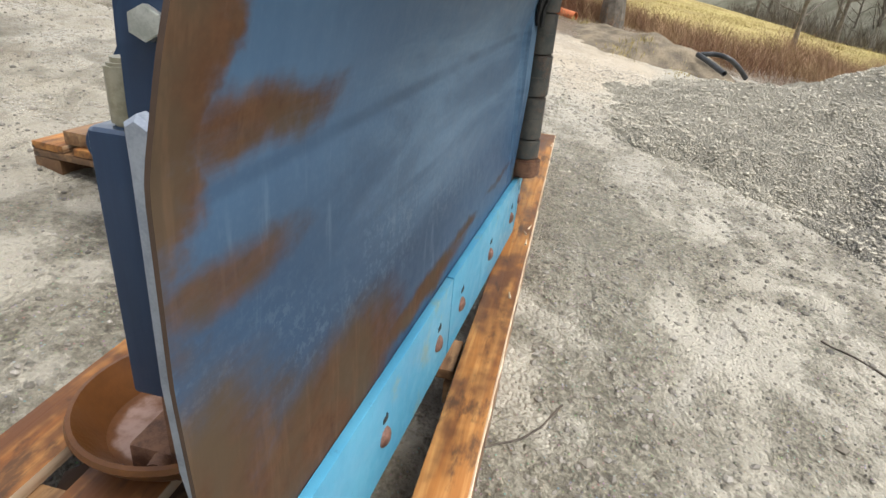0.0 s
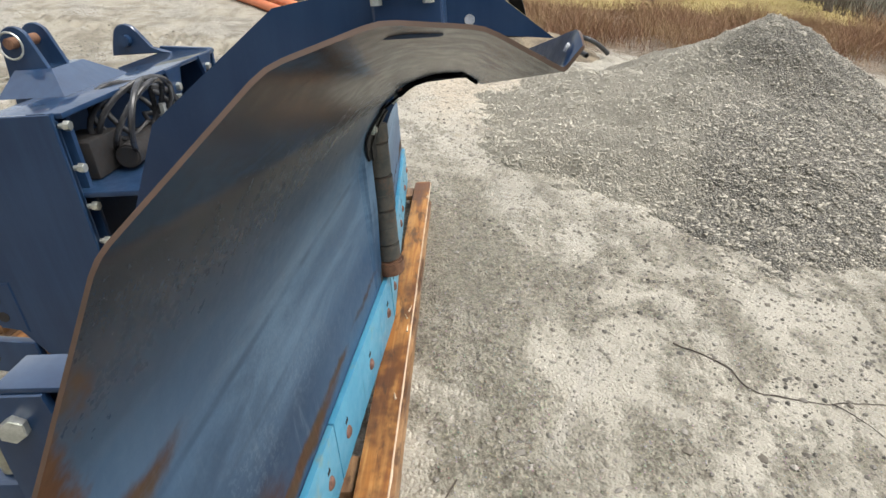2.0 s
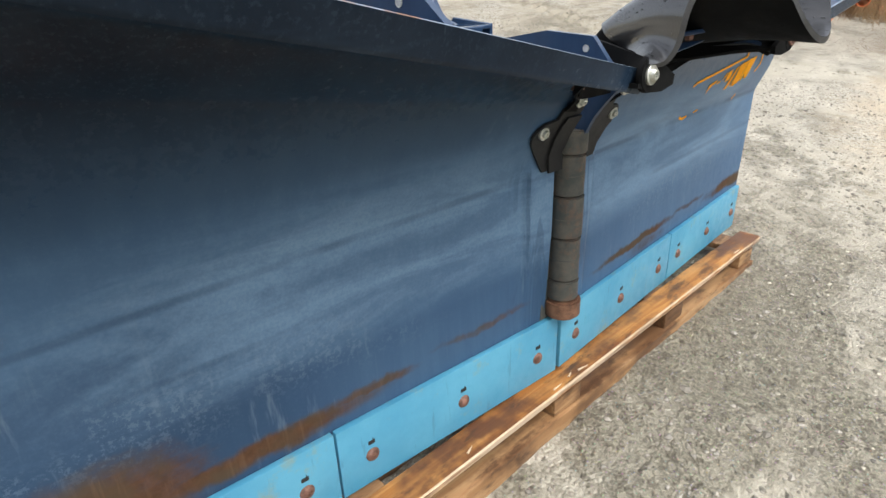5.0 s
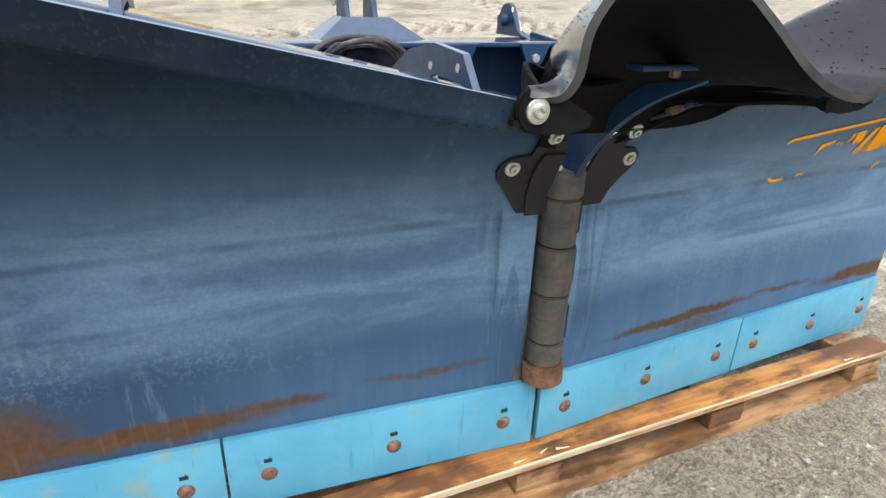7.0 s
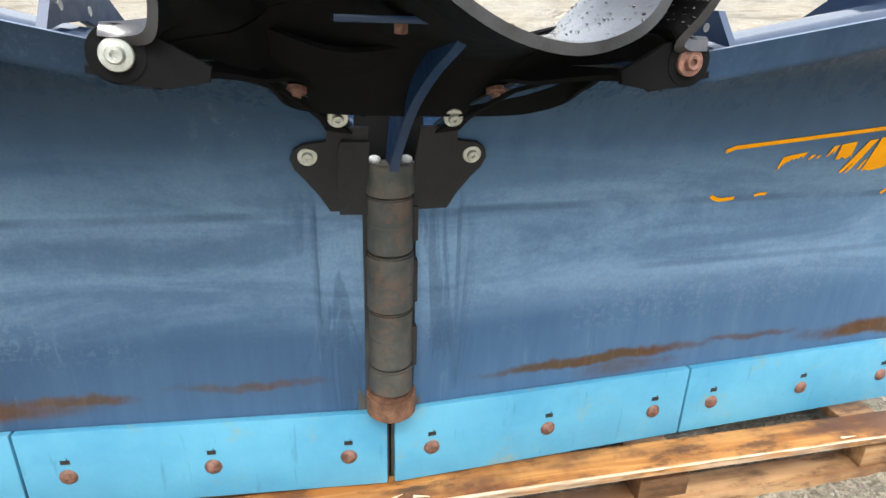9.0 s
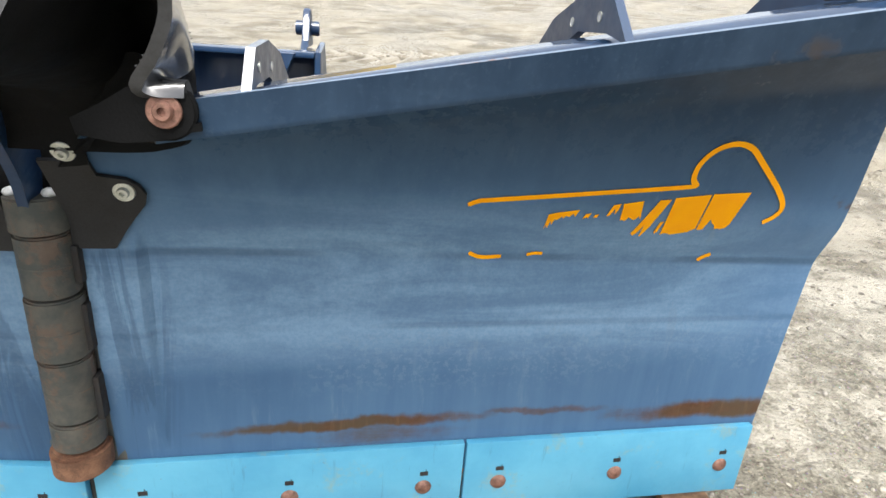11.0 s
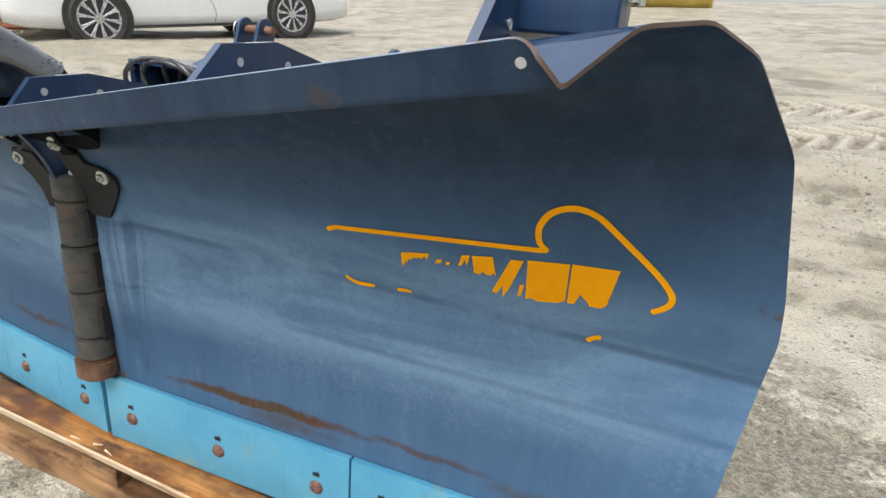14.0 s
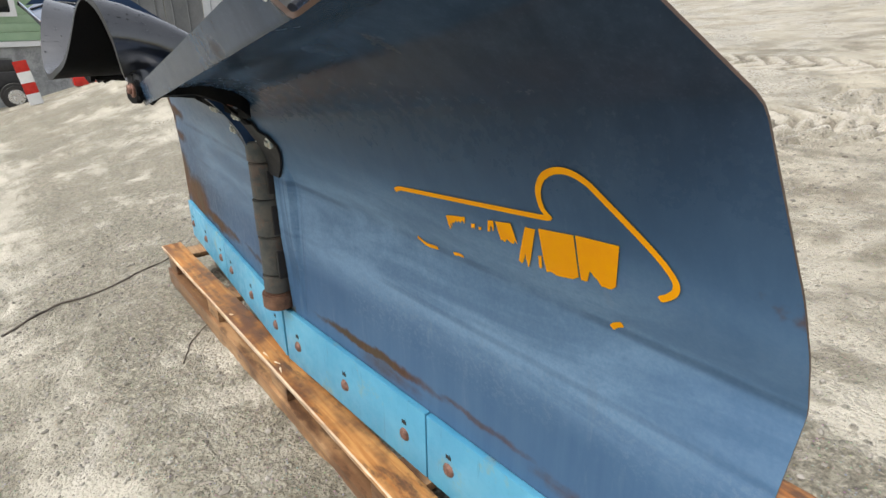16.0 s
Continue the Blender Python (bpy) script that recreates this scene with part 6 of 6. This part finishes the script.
# yellow sweeper roller and dark wheels at the far side of the yard
rz = ground_base(-0.7, 14.0)
M_YEL = simple("dirty_yellow_paint", (0.30, 0.21, 0.035), (0.44, 0.32, 0.07), 3, 0.5, 0.0, 0.2, 60)
bm = bmesh.new()
rod(bm, (-1.75, 13.95, rz + 0.36), (0.65, 14.45, rz + 0.36), 0.36, 36, bevel=0.02)
ring(bm, (-1.80, 13.94, rz + 0.36), (-1.70, 13.96, rz + 0.36), 0.385, 0.30, 36)
ring(bm, (0.60, 14.44, rz + 0.36), (0.70, 14.46, rz + 0.36), 0.385, 0.30, 36)
lone("roller", bm, M_YEL, "dirty yellow steel roller lying at the yard's far side", "roller")
for x, y in ((-5.0, 16.4), (-3.6, 16.8)):
    z = ground_base(x, y)
    bm = bmesh.new()
    rod(bm, (x - 0.12, y + 0.25, z + 0.6), (x + 0.08, y - 0.25, z + 0.6), 0.62, 36, bevel=0.08)
    wh = lone("machine_wheel", bm, M_TYRE, "large black machine wheel standing on the yard", "wheel", "machine wheels")
    bm = bmesh.new()
    rod(bm, (x + 0.08, y - 0.25, z + 0.6), (x + 0.09, y - 0.28, z + 0.6), 0.33, 24, bevel=0.01)
    part("rim", bm, M_YEL, wh)
# dark waste bins beyond the pipes
for x, y in ((10.2, 2.0), (10.5, 1.2)):
    z = ground_base(x, y)
    bm = bmesh.new()
    box(bm, (x - 0.4, y - 0.38, z), (x + 0.4, y + 0.38, z + 1.0), 0.05)
    box(bm, (x - 0.43, y - 0.41, z + 1.0), (x + 0.43, y + 0.41, z + 1.09), 0.03)
    lone("waste_bin", bm, M_BLACK, "black plastic waste bin beyond the pipes", "bin", "waste bins")

# ---------- bank, reeds, field and wood beyond the heap ----------
M_DIRT = simple("brown_dirt_bank", (0.085, 0.066, 0.042), (0.25, 0.205, 0.142), 5, 0.85, 0.0, 0.6, 60, dist=0.02)


def mound_at(x, y):
    h = 0.25 * math.exp(-((x - 5.75) / 0.62) ** 2 - ((y + 1.05) / 0.72) ** 2) + 0.14 * math.exp(-((x - 6.9) / 0.9) ** 2 - ((y + 0.6) / 0.7) ** 2)
    return ground_base(x, y) - 0.07 + h * (1 + 0.5 * nz(x, y, 2.5, 5)) + 0.03 * nz(x, y, 6, 2) + 0.012 * nz(x, y, 15, 3)


rows = [[(x, y, mound_at(x, y)) for y in [lerp(-2.7, 0.7, j / 60) for j in range(61)]] for x in [lerp(4.5, 8.6, i / 70) for i in range(71)]]
lone("dirt_mound", grid_mesh(rows), M_DIRT, "low mound of brown dirt at the yard's edge", "dirt mound", kind="stuff", smooth="all")


def field_edge(y):
    return 9.2 + 0.9 * nz(0.0, y, 0.5, 4) + (0.35 * max(0.0, -1.5 - y) if y > -6 else 1.6)


kf_ = Mat("yellow_winter_grass")
gcol = kf_.mix(kf_.step(kf_.noise(0.5, 5, 0.6), 0.35, 0.65), (0.29, 0.225, 0.075), (0.43, 0.355, 0.13))
gcol = kf_.mix(kf_.math("MULTIPLY", kf_.step(kf_.noise(2.5, 5, 0.7), 0.52, 0.66), 0.6), gcol, (0.20, 0.15, 0.06))
M_FIELD = kf_.done(gcol, 0.9, 0.0, kf_.bump(kf_.noise(9, 4, 0.7), 0.8, 0.1))
ys = [-9.5 + 0.35 * k for k in range(72)]
rows = []
for y in ys:
    x0 = field_edge(y)
    rows.append([(x, y, ground_at(x, y) + 0.05 + 0.05 * nz(x, y, 1.2, 9)) for x in [x0 + 0.5 * k * (1 + k * 0.045) for k in range(40)]])
lone("field", grid_mesh(rows), M_FIELD, "yellow winter grass field beyond the yard", "field", kind="structure", smooth="all")


def blade_mat(name, a, b, c):
    k = Mat(name)
    isl = k.n.new("ShaderNodeNewGeometry").outputs["Random Per Island"]
    col = k.mix(k.step(isl, 0.0, 0.7), a, b)
    col = k.mix(k.step(isl, 0.8, 0.95), col, c)
    return k.done(k.mix(k.math("MULTIPLY", k.step(k.noise(1.3, 4, 0.6), 0.48, 0.62), 0.7), col, c), 0.8)


M_REED = blade_mat("dry_brown_reeds", (0.13, 0.062, 0.034), (0.27, 0.145, 0.078), (0.38, 0.27, 0.14))
M_GRASS = blade_mat("dry_yellow_grass", (0.25, 0.19, 0.06), (0.42, 0.34, 0.12), (0.50, 0.42, 0.19))


def blades(name, material, count, where, height, width, label, category, seed, lean=0.35):
    rnd = random.Random(seed)
    vs, fs = [], []
    while len(fs) < count * 2:
        x, y = where(rnd)
        z = max(ground_at(x, y), mound_at(x, y) if 4.5 < x < 8.6 and -2.7 < y < 0.7 else -9)
        h, w = rnd.uniform(*height) * (0.75 + 0.75 * nz(x, y, 1.2, 6)), rnd.uniform(*width)
        a, b = rnd.uniform(0, math.tau), rnd.uniform(0, math.tau)
        dx, dy = math.cos(a) * w, math.sin(a) * w
        lx, ly = math.cos(b) * lean * h * rnd.random(), math.sin(b) * lean * h * rnd.random()
        n = len(vs)
        vs += [(x - dx, y - dy, z - 0.02), (x + dx, y + dy, z - 0.02), (x + dx * 0.7 + lx * 0.4, y + dy * 0.7 + ly * 0.4, z + h * 0.55), (x - dx * 0.7 + lx * 0.4, y - dy * 0.7 + ly * 0.4, z + h * 0.55), (x + lx, y + ly, z + h)]
        fs += [(n, n + 1, n + 2, n + 3), (n + 3, n + 2, n + 4)]
    me = bpy.data.meshes.new(name)
    me.from_pydata(vs, [], fs)
    me.materials.append(material)
    return tagged(new(name, me), label, category, kind="stuff")


def reed_spot(rnd):
    while True:
        y = rnd.uniform(-8.5, 3.4)
        x = field_edge(y) + rnd.gauss(-0.3, 0.4) - (3.2 if y < -1.0 else 0.6) * rnd.random() ** 1.4
        if nz(x, y, 0.9, 3) > rnd.uniform(-0.7, 0.1) and heap_height(x, y) < -0.1 and x > 6.1:
            return x, y


def grass_spot(rnd):
    y = rnd.uniform(-9, 6)
    return field_edge(y) + 0.2 + 14 * rnd.random() ** 1.6, y


def tuft_spot(rnd):
    k = rnd.choice(((5.5, -0.72), (5.3, -0.55), (5.0, -1.15), (6.3, -1.6), (7.4, 0.0)))
    return rnd.gauss(k[0], 0.16), rnd.gauss(k[1], 0.12)


blades("reeds", M_REED, 60000, reed_spot, (0.06, 0.50), (0.0010, 0.0030), "band of dry brown reeds and brushwood at the field's edge", "reeds", 21, 1.7)
blades("grass", M_GRASS, 30000, grass_spot, (0.05, 0.17), (0.003, 0.008), "dry yellow grass on the field", "grass", 22, 1.6)
blades("grass_tufts", M_GRASS, 420, tuft_spot, (0.03, 0.09), (0.002, 0.005), "thin tufts of grass on the dirt bank", "grass", 23, 0.9)

# bare trees
M_BARK = simple("grey_brown_bark", (0.10, 0.085, 0.065), (0.22, 0.195, 0.16), 12, 0.9, 0.0, 0.7, 60, dist=0.02)
M_TWIGS = simple("bare_twigs", (0.085, 0.07, 0.055), (0.16, 0.14, 0.11), 6, 0.9)


def bare_tree(at, height, r, seed, label):
    rnd = random.Random(seed)
    x, y = at
    z = ground_at(x, y)
    t = thing("tree", (x, y, z), label, "tree", "bare trees")
    trunk = [Vector((x, y, z - 0.15))]
    for k in range(1, 9):
        trunk.append(Vector((x + rnd.gauss(0, 0.02) * height * k / 8, y + rnd.gauss(0, 0.02) * height * k / 8, z + height * k / 8)))
    bm = bmesh.new()
    tube(bm, trunk, [r * (1.35 if k == 0 else lerp(1.0, 0.12, k / 8)) for k in range(9)], 10)
    part("trunk", bm, M_BARK, t)
    limbs, twigs = bmesh.new(), bmesh.new()
    for k in range(int(12 + 2 * height)):
        f = rnd.uniform(0.12, 0.95)
        i = min(7, int(f * 8))
        p = trunk[i].lerp(trunk[i + 1], f * 8 - i)
        a = rnd.uniform(0, math.tau)
        d = Vector((math.cos(a), math.sin(a), rnd.uniform(0.3, 1.1))).normalized()
        n = height * rnd.uniform(0.16, 0.34) * (1.15 - f * 0.7)
        pts = [p]
        for s in range(5):
            d = (d + Vector([rnd.gauss(0, 0.16) for _ in range(3)]) + Vector((0, 0, 0.07))).normalized()
            pts.append(pts[-1] + d * n / 5)
        tube(limbs, pts, [r * lerp(0.42, 0.06, s / 5) * (1.1 - f * 0.6) for s in range(6)], 6)
        for s in range(14):
            q = pts[rnd.randrange(1, 6)]
            e = (d + Vector([rnd.gauss(0, 0.75) for _ in range(3)])).normalized()
            m_ = q + e * n * rnd.uniform(0.15, 0.4)
            tube(twigs, [q, q.lerp(m_, 0.5) + Vector([rnd.gauss(0, 0.02) for _ in range(3)]), m_], [r * 0.05, r * 0.035, r * 0.015], 3, caps=False)
    tagged(part("branchwork", limbs, M_BARK, t), kind="stuff")
    tagged(part("crown", twigs, M_TWIGS, t, "bare winter twigs", smooth=False), kind="stuff")


bare_tree((8.05, -0.48), 6.5, 0.15, 1, "thick bare tree trunk at the yard's edge")
bare_tree((11.7, -4.1), 3.6, 0.05, 2, "small bare tree standing in dry reeds")
tree_rnd = random.Random(77)
for k in range(26):
    bare_tree((tree_rnd.uniform(12, 36), tree_rnd.uniform(-14, -8)), tree_rnd.uniform(3.5, 8), tree_rnd.uniform(0.04, 0.09), 100 + k, "bare tree at the misty wood's edge")

# wooded bank along the field's lower side
km = Mat("misty_wooded_hillside")
x, y, z = km.axis()
stem = km.noise(1.0, 5, 0.65, km.scaled(0.9, 0.9, 0.10))
mott = km.noise(0.35, 6, 0.65)
# the mist is painted: wood colours greyed and paled to look hazy
hc = km.mix(km.step(km.math("ADD", km.math("MULTIPLY", stem, 0.5), km.math("MULTIPLY", mott, 0.5)), 0.38, 0.62), (0.115, 0.115, 0.085), (0.21, 0.205, 0.165))
M_HILL = km.done(hc, 1.0, 0.0, None, 0.0, 0.0)
rows = []
for j in range(18):
    v = j / 17
    rows.append([(x, -8.6 - 16 * v + 0.6 * nz(x, 0, 0.3, 4), ground_base(x, -8.6 - 16 * v) - 0.1 + 7.5 * v ** 0.8 * (1 + 0.3 * nz(x, v * 9, 0.25, 6)) + 0.25 * nz(x, v * 16, 1.1, 3)) for x in [6 + 0.9 * i for i in range(70)]])
lone("wood_bank", grid_mesh(rows), M_HILL, "misty bank of bare brushwood along the field", "wood bank", kind="stuff", smooth="all")


def brush_spot(rnd):
    return rnd.uniform(9, 40), -8.2 - 4 * rnd.random() ** 1.5


blades("brushwood", M_TWIGS, 9000, brush_spot, (0.3, 1.6), (0.004, 0.012), "thin grey brushwood at the wood's edge", "brushwood", 25, 0.8)

# far wooded hillside in mist, all round
rows = []
for j in range(14):
    row = []
    for i in range(121):
        a = math.tau * i / 120
        rad = 46 + j * 3.2 + 5 * nz(math.cos(a) * 3, math.sin(a) * 3, 1, 5)
        x, y = rad * math.cos(a), rad * math.sin(a)
        base = ground_base(x, y) - 1.0
        row.append((x, y, base + 13 * (1 - 0.75 * max(0.0, math.sin(a))) * (j / 13) ** 0.8 * (1 + 0.35 * nz(math.cos(a) * 4, math.sin(a) * 4, 1, 8)) + (0.8 * nz(x, y, 0.35, 2) if j else 0)))
    rows.append(row)
lone("backdrop", grid_mesh(rows), M_HILL, "misty wooded hillside far behind the field", "hillside", kind="structure", smooth="all")
